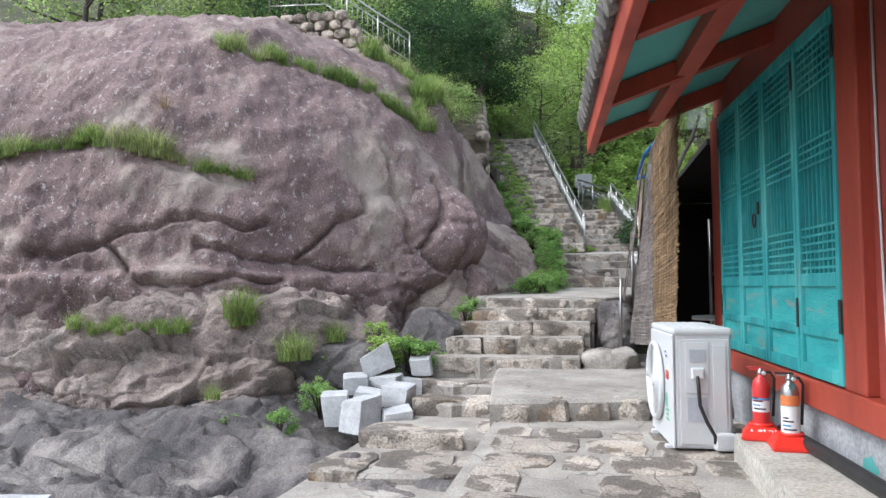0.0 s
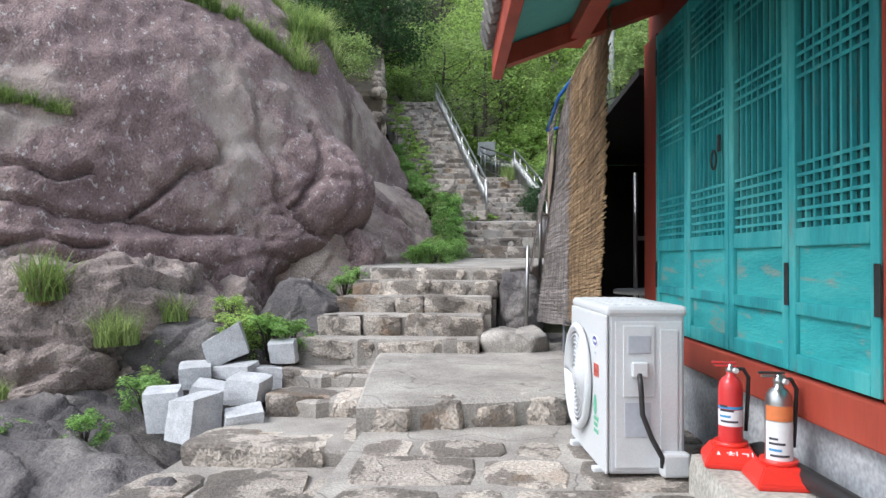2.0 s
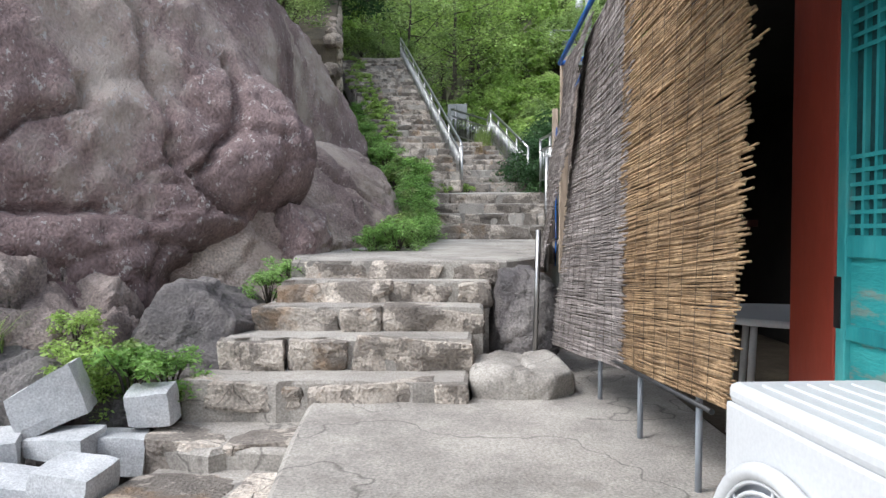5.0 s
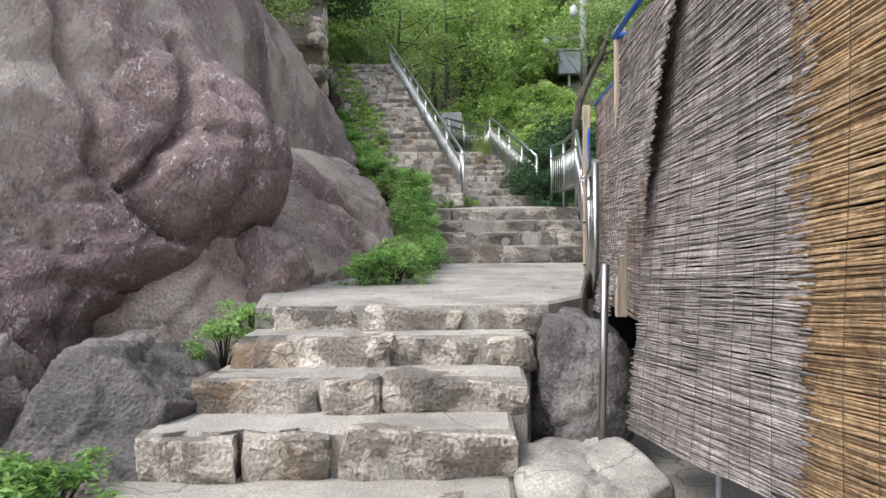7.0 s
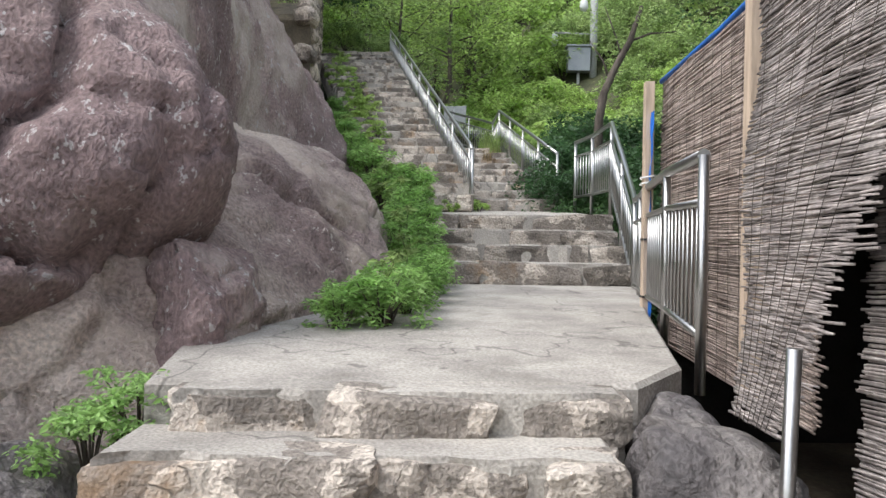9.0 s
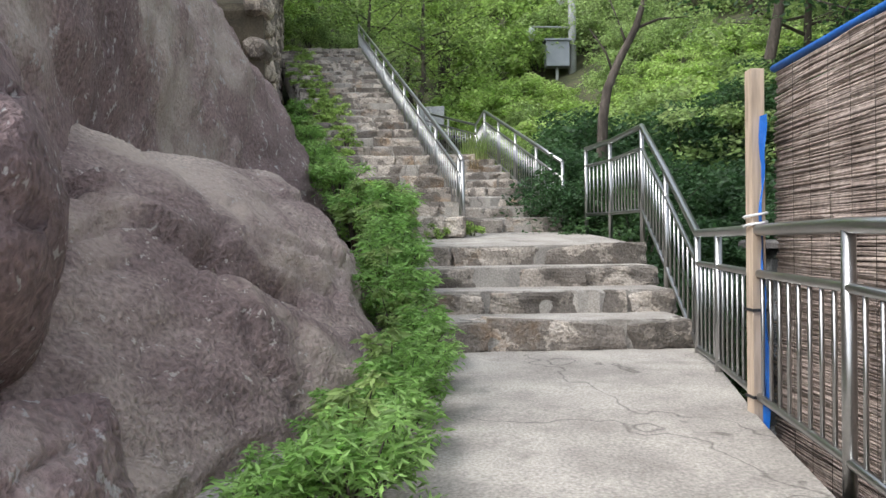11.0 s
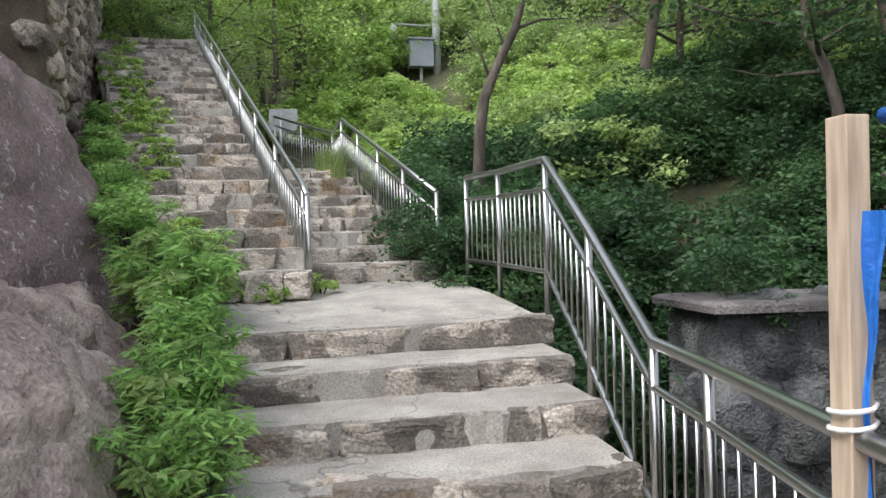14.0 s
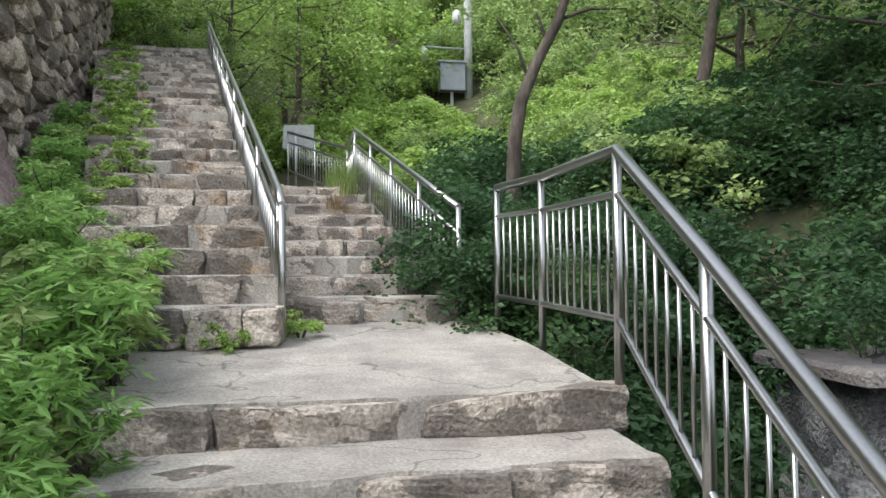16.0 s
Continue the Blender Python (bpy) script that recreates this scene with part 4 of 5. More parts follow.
bd = part("badge", disc(bmesh.new(), -0.209, -0.215, 0.70, 0.056, 0.028), M_BLUE, ac, "blue oval badge")
part("badge_rim", tubem([(-0.209, -0.215 + 0.056 * math.cos(a * math.pi / 14), 0.70 + 0.028 * math.sin(a * math.pi / 14)) for a in range(29)], 0.003, 6), M_LABEL, bd)
part("badge_bar", boxm(-0.211, -0.2095, -0.25, -0.18, 0.694, 0.706), M_LABEL, bd)
part("print", boxm(-0.2085, -0.207, -0.235, -0.195, 0.628, 0.642), M_GREYPANEL, ac)
for k in range(3):
    for a in ((0.0, 0.028, 0.055, 0.066), (0.0, 0.007, 0.0, 0.055), (0.02, 0.028, 0.0, 0.06), (0.0, 0.028, 0.022, 0.03)):
        y = -0.185 - k * 0.04
        part("red_print", boxm(-0.209, -0.207, y - a[1], y - a[0], 0.515 + a[2], 0.515 + a[3]), M_REDPRINT, ac)
part("green_leaf_print", disc(bmesh.new(), -0.2085, -0.215, 0.36, 0.035, 0.055), M_GREENPRINT, ac)
for k in range(3):
    part("green_print", boxm(-0.209, -0.207, -0.285 + 0.02 * (k == 1), -0.19, 0.215 + k * 0.033, 0.235 + k * 0.033), M_GREENPRINT, ac)
# side with the valve cover
part("side_panel", boxm(-0.15, 0.21, -0.4265, -0.4195, 0.08, 0.82, bev=0.003), M_WHITE, ac)
for x0, x1, z0, z1 in ((-0.11, 0.06, 0.44, 0.80), (0.09, 0.185, 0.12, 0.78)):
    part("pressed_panel", boxm(x0, x1, -0.434, -0.427, z0, z1, bev=0.003), M_WHITE, ac)
part("handle_recess", boxm(-0.085, 0.035, -0.439, -0.4345, 0.66, 0.75, bev=0.002), M_GREYPANEL, ac)
part("cable_gland", boxm(-0.07, 0.02, -0.462, -0.4345, 0.54, 0.62, bev=0.01), M_WHITE, ac)
part("rating_label", boxm(-0.10, 0.04, -0.4305, -0.427, 0.24, 0.41), M_GREYPANEL, ac, "grey rating label")
part("valve_cover", boxm(0.08, 0.23, -0.50, -0.427, 0.05, 0.17, bev=0.015), M_WHITE, ac)
part("power_cable", tubem([(-0.03, -0.455, 0.56), (-0.03, -0.48, 0.50), (-0.02, -0.475, 0.36), (0.03, -0.475, 0.24), (0.08, -0.49, 0.15), (0.085, -0.48, 0.1)], 0.014, 10), M_DARK, ac, "black power cable")
for y in (-0.28, 0.28):
    part("foot", boxm(-0.24, 0.24, y - 0.03, y + 0.03, 0.0, 0.05, bev=0.006), M_WHITE, ac)


# ---- fire extinguishers ----
def turned(profile, seg=24):
    bm = bmesh.new()
    rings = [[bm.verts.new((r * math.cos(2 * math.pi * k / seg), r * math.sin(2 * math.pi * k / seg), z)) for k in range(seg)] for r, z in profile]
    for a, b in zip(rings, rings[1:]):
        for k in range(seg):
            bm.faces.new((a[k], a[(k + 1) % seg], b[(k + 1) % seg], b[k])).smooth = True
    bm.faces.new(rings[0][::-1])
    bm.faces.new(rings[-1])
    return bm


def wrap(r, z0, z1, a0, a1, seg=14):
    bm = bmesh.new()
    q = []
    for k in range(seg + 1):
        a = radians(a0 + (a1 - a0) * k / seg)
        q.append([bm.verts.new((r * math.cos(a), r * math.sin(a), z)) for z in (z0, z1)])
    for a, b in zip(q, q[1:]):
        bm.faces.new((a[0], b[0], b[1], a[1])).smooth = True
    return bm


def extinguisher(name, label, m, tank, band, band_z):
    e = thing(name, label, "fire extinguisher", m @ Matrix.Scale(0.87, 4), "fire extinguishers on the ledge")
    part("tank", turned([(0.05, 0.03), (0.062, 0.04), (0.066, 0.06), (0.066, 0.36), (0.06, 0.395), (0.045, 0.42), (0.024, 0.435), (0.024, 0.455)]), tank, e)
    part("valve", turned([(0.022, 0.45), (0.026, 0.455), (0.026, 0.475), (0.016, 0.485), (0.016, 0.5)], 14), M_STEEL, e, "metal valve")
    part("carry_handle", boxm(-0.085, 0.035, -0.013, 0.013, 0.482, 0.494, bev=0.004), M_REDTANK if tank is M_REDTANK else M_STEEL, e)
    part("squeeze_lever", boxm(-0.1, 0.03, -0.012, 0.012, 0.5, 0.511, bev=0.004), M_REDTANK if tank is M_REDTANK else M_DARK, e)
    part("gauge", tubem([(0.02, -0.02, 0.465), (0.03, -0.035, 0.465)], 0.015, 14), M_LABEL, e)
    part("hose", tubem([(0.02, 0.02, 0.465), (0.07, 0.03, 0.47), (0.1, 0.04, 0.42), (0.092, 0.04, 0.25), (0.085, 0.04, 0.12)], 0.011, 8), M_DARK, e, "black rubber hose")
    part("band_label", wrap(0.0668, band_z[0], band_z[1], -170, -20), band, e)
    lab = part("label", wrap(0.0668, band_z[2], band_z[3], -170, -20), M_LABEL, e, "white instruction label")
    for k, (z, a0, a1) in enumerate([(0.06, -150, -95), (0.1, -150, -80), (0.025, -145, -60), (0.13, -150, -110)]):
        part("print", wrap(0.0674, band_z[2] + z * 0.8, band_z[2] + z * 0.8 + 0.012, a0, a1), M_INK if k else M_SKYINK, lab)
    return e


def stand(m, words):
    s = thing("extinguisher_stand", "bright red moulded plastic stand for an extinguisher", "stand", m, "extinguisher stands")
    bm = bmesh.new()
    lo = [bm.verts.new((x, y, 0)) for x, y in ((-0.13, -0.15), (0.13, -0.15), (0.13, 0.11), (-0.13, 0.11))]
    mi = [bm.verts.new((x, y, z)) for x, y, z in ((-0.13, -0.15, 0.025), (0.13, -0.15, 0.025), (0.13, 0.11, 0.025), (-0.13, 0.11, 0.025))]
    hi = [bm.verts.new((x, y, z)) for x, y, z in ((-0.085, -0.085, 0.085), (0.085, -0.085, 0.085), (0.085, 0.085, 0.085), (-0.085, 0.085, 0.085))]
    for a, b in ((lo, mi), (mi, hi)):
        for i in range(4):
            bm.faces.new((a[i], a[(i + 1) % 4], b[(i + 1) % 4], b[i]))
    bm.faces.new(hi)
    bm.faces.new(lo[::-1])
    bmesh.ops.bevel(bm, geom=bm.edges[:], offset=0.006, segments=2, affect="EDGES")
    part("base", bm, M_REDPLASTIC, s)
    part("collar", tubem([(0, 0, 0.08), (0, 0, 0.105)], 0.08, 24), M_REDPLASTIC, s)
    if words:
        cu = bpy.data.curves.new("lettering", "FONT")
        cu.body, cu.size, cu.align_x, cu.extrude = words, 0.07, "CENTER", 0.0008
        cu.materials.append(M_LABEL)
        tx = new("lettering", cu)
        tx.parent = s
        tx.matrix_basis = pose(0, -0.137, 0.034, 45, 0, 0)
        tagged(tx, "white printed lettering")
    return s


stand(pose(1.14, 5.28, 0.147, 0, 0, -12), "소화기")
stand(pose(1.25, 4.98, 0.147, 0, 0, -4), "")
extinguisher("fire_extinguisher", "red enamelled fire extinguisher standing in a red base", pose(1.14, 5.28, 0.19, 0, 0, -12), M_REDTANK, M_SKYINK, (0.255, 0.27, 0.16, 0.25))
extinguisher("fire_extinguisher", "silver fire extinguisher with an orange band in a red base", pose(1.25, 4.98, 0.19, 0, 0, -4), M_STEEL, M_ORANGE, (0.27, 0.345, 0.07, 0.265))


# ---- blinds and the lean-to ----
def blind(name, label, corners, material, pitch=0.0062, seg=7, ragged=0.05, seed=0, wave=0.02, thick=1.0):
    """A hanging blind of horizontal reeds. corners: near top, far top, far bottom, near bottom."""
    rng = np.random.default_rng(seed)
    a, b, c, d = [Vector(p) for p in corners]
    n = int(max((a - d).length, (b - c).length) / pitch)
    bm = bmesh.new()
    for i in range(n):
        f = (i + 0.5) / n
        p, q = a.lerp(d, f), b.lerp(c, f)
        e = (q - p).normalized()
        p, q = p - e * abs(rng.normal(0, ragged)), q + e * abs(rng.normal(0, ragged * 0.4))
        sag = rng.normal(0, 0.003, seg + 1)
        out = Vector((-1, 0, 0))
        pts = []
        for k in range(seg + 1):
            w = p.lerp(q, k / seg)
            pts.append(w + Vector((0, 0, sag[k])) + out * (rng.normal(0, 0.004) + wave * noise.noise(w * 1.5)))
        tube(bm, pts, 0.0049 * thick * rng.uniform(0.75, 1.25), 4)
    t = thing(name, label, "blind")
    part("reeds", bm, material, t)["kind"] = "stuff"
    for k in range(1, int((b - a).length / 0.16)):
        f = k * 0.16 / (b - a).length
        part("cord", tubem([a.lerp(b, f).lerp(d.lerp(c, f), g / 10) + Vector((-0.012 - max(0, wave * noise.noise(a.lerp(b, f).lerp(d.lerp(c, f), g / 10) * 1.5)), 0, 0)) for g in range(11)], 0.0012, 4), M_BARK, t, "thin dark binding cord")
    return t


blind("tan_reed_blind", "tan reed blind with a ragged edge hanging over the lean-to", [(0.86, 7.15, 3.05), (0.72, 8.55, 2.85), (0.7, 8.55, 0.52), (0.78, 7.15, 0.62)], M_REED, seed=1, thick=1.1)
blind("grey_reed_blind", "weathered grey reed blind hanging beside the tan one", [(0.73, 8.5, 2.86), (0.76, 10.1, 2.75), (0.50, 9.9, 0.42), (0.70, 8.5, 0.5)], M_REEDGREY, seed=2, wave=0.04)
blind("grey_reed_flap", "loose grey reed flap with a ragged lower edge", [(0.70, 9.55, 2.82), (0.72, 11.0, 2.78), (0.44, 10.45, 1.0), (0.45, 10.2, 1.0)], M_REEDGREY, seed=3, wave=0.05)
blind("rear_reed_blind", "brown reed blind behind the steel railing", [(0.98, 11.0, 2.85), (1.08, 13.42, 2.82), (1.08, 13.42, 0.85), (0.98, 11.0, 0.8)], M_REEDBROWN, seed=4, thick=1.35)
lean = thing("lean_to", "timber lean-to closed with blinds and tarpaulin, inside coloured near-black for shade", "shed")
# unseen roof and walls added behind the blinds, coloured as deep shade
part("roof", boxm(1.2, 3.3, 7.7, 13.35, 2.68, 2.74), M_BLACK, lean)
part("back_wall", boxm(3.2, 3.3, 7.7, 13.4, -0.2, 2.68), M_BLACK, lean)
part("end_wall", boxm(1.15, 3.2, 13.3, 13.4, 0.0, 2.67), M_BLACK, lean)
part("floor", boxm(1.31, 3.2, 7.65, 13.4, -0.3, 0.12), M_EARTH, lean)
for x, y, z0, z1 in ((0.99, 13.47, 0.9, 2.84), (0.74, 11.05, 0.9, 2.9)):
    part("stud", boxm(x - 0.035, x + 0.035, y - 0.035, y + 0.035, z0, z1, bev=0.004), M_WOOD, lean, "pale sawn timber stud")
for z in (1.18, 1.62):
    part("cable_tie", boxm(0.95, 1.03, 13.425, 13.515, z, z + 0.014), M_DARK, lean, "black cable tie")
part("cord", tubem([(0.99 + 0.055 * math.cos(a * 0.7), 13.47 + 0.055 * math.sin(a * 0.7), 2.03 + 0.005 * a) for a in range(19)], 0.007, 6), M_LABEL, lean, "white plastic cord")
tb = bmesh.new()
tube(tb, [(0.82, 8.4, 2.96), (0.7, 9.5, 2.92), (0.69, 11.0, 2.83), (0.98, 11.05, 2.9), (1.05, 12.2, 2.87), (1.08, 13.45, 2.84)], 0.02, 8)
part("tarpaulin_edge", tb, M_TARP, lean, "rolled blue tarpaulin edge")
part("tarpaulin", grid_mesh("tarpaulin", 10, 40, lambda u, v: (1.0 + 0.02 * noise.noise(Vector((u * 4, v * 9, 0))), 13.44 - 0.085 * u * (0.6 + 0.4 * math.sin(v * 7)), 0.85 + 1.75 * v)), M_TARP, lean, "creased strip of blue tarpaulin")
part("prop_pole", tubem([(0.37, 10.0, 0.3), (0.39, 9.98, 1.3)], 0.021, 12), M_STEEL, lean, "leaning steel prop pole")
for x, y in ((0.74, 9.3), (0.78, 8.4), (0.83, 7.6)):
    part("leg", tubem([(x, y, 0.1), (x, y, 0.7)], 0.016, 8), M_CABINET, lean)
part("edge_bar", tubem([(0.66, 9.6, 0.47), (0.74, 7.2, 0.6)], 0.012, 8), M_DARK, lean)
tbl = thing("round_table", "white plastic round table inside the lean-to", "table", pose(1.55, 8.35, 0.12))
part("tabletop", tubem([(0, 0, 0.7), (0, 0, 0.735)], 0.45, 36), M_WHITE, tbl)
for k in range(4):
    a = k * math.pi / 2 + 0.5
    part("leg", tubem([(0.3 * math.cos(a), 0.3 * math.sin(a), 0), (0.25 * math.cos(a), 0.25 * math.sin(a), 0.7)], 0.02, 8), M_WHITE, tbl)
pl = thing("parasol_pole", "grey steel pole standing beside the table", "pole", pose(1.35, 8.6, 0.12))
part("pole", tubem([(0, 0, 0), (0, 0, 1.85)], 0.022, 12), M_STEEL, pl)
part("bracket", boxm(0.0, 0.14, -0.02, 0.02, 1.2, 1.24), M_STEEL, pl)

# ---- granite blocks ----
bl = random.Random(11)
for x, y, z, w, d, h, a, tilt in [(-3.0, 7.95, -0.42, 0.33, 0.3, 0.36, 12, 0), (-2.62, 7.72, -0.45, 0.33, 0.32, 0.38, -25, 0), (-2.22, 7.82, -0.42, 0.32, 0.3, 0.22, 20, 0), (-2.7, 8.25, -0.3, 0.34, 0.26, 0.24, 5, 4),
                                  (-2.3, 8.2, -0.22, 0.34, 0.28, 0.24, -8, -4), (-2.95, 8.5, -0.15, 0.3, 0.28, 0.24, 15, 0), (-2.6, 8.62, -0.06, 0.4, 0.26, 0.14, -4, 6), (-2.68, 8.75, 0.10, 0.42, 0.3, 0.3, 14, -24),
                                  (-2.2, 8.95, 0.05, 0.27, 0.26, 0.22, 6, 0), (-2.3, 8.75, -0.18, 0.3, 0.3, 0.22, 10, 0), (-4.1, 4.3, -0.62, 0.4, 0.34, 0.3, 20, 8)]:
    b = obj("granite_block", stone(-w / 2, w / 2, -d / 2, d / 2, 0, h, 0.012, 3, bl.random() * 30, False, 0.15, 0.8), M_GRANITE)
    b.matrix_basis = pose(x, y, z, 0, tilt, a)
    tagged(b, "rough pale granite block stacked with others beside the steps", "stone block", "granite blocks")

# ---- masonry beside the upper stairs and across the gully ----
mw = thing("retaining_wall", "rough stone retaining wall above the long stairway", "wall", kind="structure")
wr = random.Random(5)
part("backing", prism([(-3.35, 21.5), (-3.2, 21.5), (-5.0, 32.5), (-8, 32.5), (-8, 21.5)], 2.5, lambda x, y: 5.9 + (y - 21.5) * 0.5, 0.1), M_EARTH, mw)
for i in range(13):
    for j in range(9):
        y = 21.3 + i * 0.85 + 0.4 * (j % 2)
        x = -3.2 - (y - 21.5) * 0.168
        z = 2.9 + (y - 21.5) * 0.44 + j * 0.36
        part("stone", stone(x - 0.35, x + 0.05, y, y + 0.82 * wr.uniform(0.85, 1.0), z, z + 0.35, 0.06, 2, wr.random() * 40, False), M_WALLROCK, mw)
tw = thing("terrace_wall", "rough stone terrace wall above the great boulder", "wall", kind="structure")
part("backing", prism([(-12.2, 20.3), (-5.2, 20.3), (-5.0, 22.0), (-12.2, 22.0)], 3.5, lambda x, y: 9.95 + min(0.0, -(x + 8.0) * 0.72), 0.05), M_EARTH, tw)
for j in range(6):
    for i in range(15):
        x, z = -12.0 + i * 0.46 + 0.2 * (j % 2), 9.75 - j * 0.3
        if z < 9.75 + min(0.0, -(x + 8.0) * 0.72):
            part("stone", stone(x, x + 0.45 * wr.uniform(0.8, 1.0), 20.02, 20.35, z - 0.02, z + 0.28, 0.04, 2, wr.random() * 40, False), M_WALLROCK, tw)
gw = thing("gully_wall", "dark boulder-faced wall with a concrete cap across the gully", "wall", kind="structure")
for i in range(7):
    for j in range(4):
        x = 2.95 + i * 0.62 + 0.3 * (j % 2)
        z = -0.75 + j * 0.68
        part("stone", stone(x - 0.03, x + 0.64, 16.95 - 0.12 * i, 17.5 - 0.12 * i, z - 0.03, z + 0.70, 0.07, 3, i * 3.3 + j, False), M_DARKROCK, gw)
part("backing", prism([(3.05, 17.05), (7.4, 16.3), (7.6, 17.2), (3.1, 17.9)], -1.0, 1.875, 0.02), M_DARKROCK, gw)
part("cap", prism([(2.95, 16.95), (7.4, 16.1), (7.6, 17.2), (3.0, 18.0)], 1.88, 1.97, 0.03), M_BED, gw, "weathered concrete cap")


# ---- plants ----
def tree(seed, height, crown_r, material, leaf=0.16, clumps=46, per=110, lean=0.12, trunk=0.14, bare=0.35):
    """A tapered trunk with limbs, and a crown of leaf clumps at the ends of the limbs."""
    rng = np.random.default_rng(seed)
    t = thing("tree", "leafy broadleaved tree with a dark trunk", "tree")
    bm = bmesh.new()
    la = rng.uniform(0, 6.28)
    spine = [Vector((math.cos(la) * lean * height * (k / 8) ** 1.4 + rng.normal(0, 0.05) * (k > 0), math.sin(la) * lean * height * (k / 8) ** 1.4 + rng.normal(0, 0.05) * (k > 0), height * k / 8 - (0.3 if k == 0 else 0))) for k in range(9)]
    tube(bm, spine, trunk, 9, [trunk * (1.25 if k == 0 else 1 - 0.1 * k) for k in range(9)])
    ends = []
    for k in range(15):
        f = bare + (1 - bare) * (k + rng.random()) / 15
        i = min(7, int(f * 8))
        o = spine[i].lerp(spine[i + 1], f * 8 - i)
        a = k * 2.4 + rng.normal(0, 0.4)
        ln = crown_r * (1.1 - 0.55 * f) * rng.uniform(0.7, 1.2)
        e = o + Vector((math.cos(a) * ln, math.sin(a) * ln, ln * rng.uniform(0.15, 0.7)))
        mid = o.lerp(e, 0.5) + Vector((0, 0, -0.06 * ln))
        r0 = trunk * (1 - 0.75 * f) * 0.5
        tube(bm, [o, mid, e], r0, 5, [r0, r0 * 0.6, r0 * 0.2])
        ends += [(mid, 0.5), (e, 0.75), (e + Vector(rng.normal(0, 0.3 * ln, 3)), 0.6)]
    part("trunk", bm, M_BARK, t)
    ends.append((spine[-1], 0.8))
    cl = [(*p, crown_r * 0.52 * s * rng.uniform(0.7, 1.2)) for p, s in ends]
    while len(cl) < clumps:
        p, s = ends[rng.integers(len(ends))]
        q = p + Vector(rng.normal(0, crown_r * 0.28, 3))
        cl.append((*q, crown_r * 0.3 * rng.uniform(0.6, 1.2)))
    part("crown", leaf_cloud("crown", cl, per, leaf, 1.0, rng), material, t)["kind"] = "stuff"
    return t


def shrub(name, label, seed, r, h, material, leaf=0.07, clumps=16, per=130, stems=9, aspect=0.5):
    rng = np.random.default_rng(seed)
    t = thing(name, label, "shrub")
    bm = bmesh.new()
    cl = []
    for k in range(stems):
        a = k * 2.4
        q = Vector((math.cos(a) * r * rng.uniform(0.2, 0.9), math.sin(a) * r * rng.uniform(0.2, 0.9), h * rng.uniform(0.5, 1.0)))
        tube(bm, [(0, 0, -0.1), q * 0.5 + Vector((0, 0, 0.1 * h)), q], 0.012, 4, [0.012, 0.008, 0.003])
        cl.append((*q, r * 0.3))
    part("stem", bm, M_BARK, t)["kind"] = "stuff"
    while len(cl) < clumps:
        a, s = rng.uniform(0, 6.28), math.sqrt(rng.random())
        cl.append((math.cos(a) * s * r, math.sin(a) * s * r, h * rng.uniform(0.1, 1.0) * (1.05 - 0.5 * s), r * rng.uniform(0.25, 0.45)))
    part("foliage", leaf_cloud("leaves", cl, per, leaf, 1.0, rng, aspect), material, t)["kind"] = "stuff"
    return t


def spread(first, spots, seed=0):
    """Stands first at the first spot and copies of it at the others: (x, y, z, size)."""
    rng = random.Random(seed)
    for i, (x, y, z, s) in enumerate(spots):
        m = pose(x, y, z, rng.uniform(-4, 4), rng.uniform(-4, 4), rng.uniform(0, 360))
        ob = first if i == 0 else copy_thing(first, m)
        ob.matrix_basis = m @ Matrix.Diagonal((s, s, s, 1))


clear_view = lambda x, y: y > 54 or not (0.1 < x / (y - 13.7) < 0.46)


def hill_spots(n, x0, x1, y0, y1, seed, smin, smax, keep=None, dz=-0.1):
    rng = random.Random(seed)
    out = []
    while len(out) < n:
        x, y = rng.uniform(x0, x1), rng.uniform(y0, y1)
        if keep and not keep(x, y):
            continue
        out.append((x, y, ground_z(x, y) + dz, rng.uniform(smin, smax)))
    return out


off_path = lambda x, y: not (-5.6 - 0.1 * max(0, y - 30) < x < 2.2 and y < 36)
trees = [tree(1, 6.5, 2.6, M_LEAF, bare=0.2), tree(2, 8.0, 3.0, M_LEAFLIGHT, leaf=0.18, bare=0.2), tree(3, 6.0, 2.6, M_LEAFDARK), tree(4, 7.5, 2.4, M_LEAFLIGHT, lean=0.2), tree(5, 5.5, 2.8, M_LEAF, bare=0.2)]
spread(trees[0], [(-2.6, 35.5, ground_z(-2.6, 35.5), 1.0)] + hill_spots(16, -24, 30, 36, 62, 1, 0.8, 1.25, clear_view), 1)
spread(trees[1], [(-0.6, 38.5, ground_z(-0.6, 38.5), 1.0)] + hill_spots(16, -24, 30, 36, 66, 2, 0.8, 1.2, clear_view), 2)
spread(trees[2], [(-6.2, 24.0, 5.2, 0.85), (-6.0, 28.5, 7.5, 0.8), (8.5, 21.5, ground_z(8.5, 21.5), 0.9), (-7.5, 33, ground_z(-7.5, 33), 1.0), (-11, 24, 7.2, 0.9), (9.5, 17.5, ground_z(9.5, 17.5), 1.0)], 3)
spread(trees[3], [(-1.0, 41, ground_z(-1, 41), 1.0)] + hill_spots(18, -30, 34, 40, 80, 4, 0.9, 1.5, clear_view), 4)
spread(trees[4], [(9.0, 27.0, ground_z(9, 27), 0.9), (11, 25, ground_z(11, 25), 1.0), (12, 31, ground_z(12, 31), 1.1), (-9.5, 29, ground_z(-9.5, 29), 1.0), (-15, 25, ground_z(-15, 25), 1.1), (14.5, 38, ground_z(14.5, 38), 1.0), (13, 19, ground_z(13, 19), 1.0)], 5)
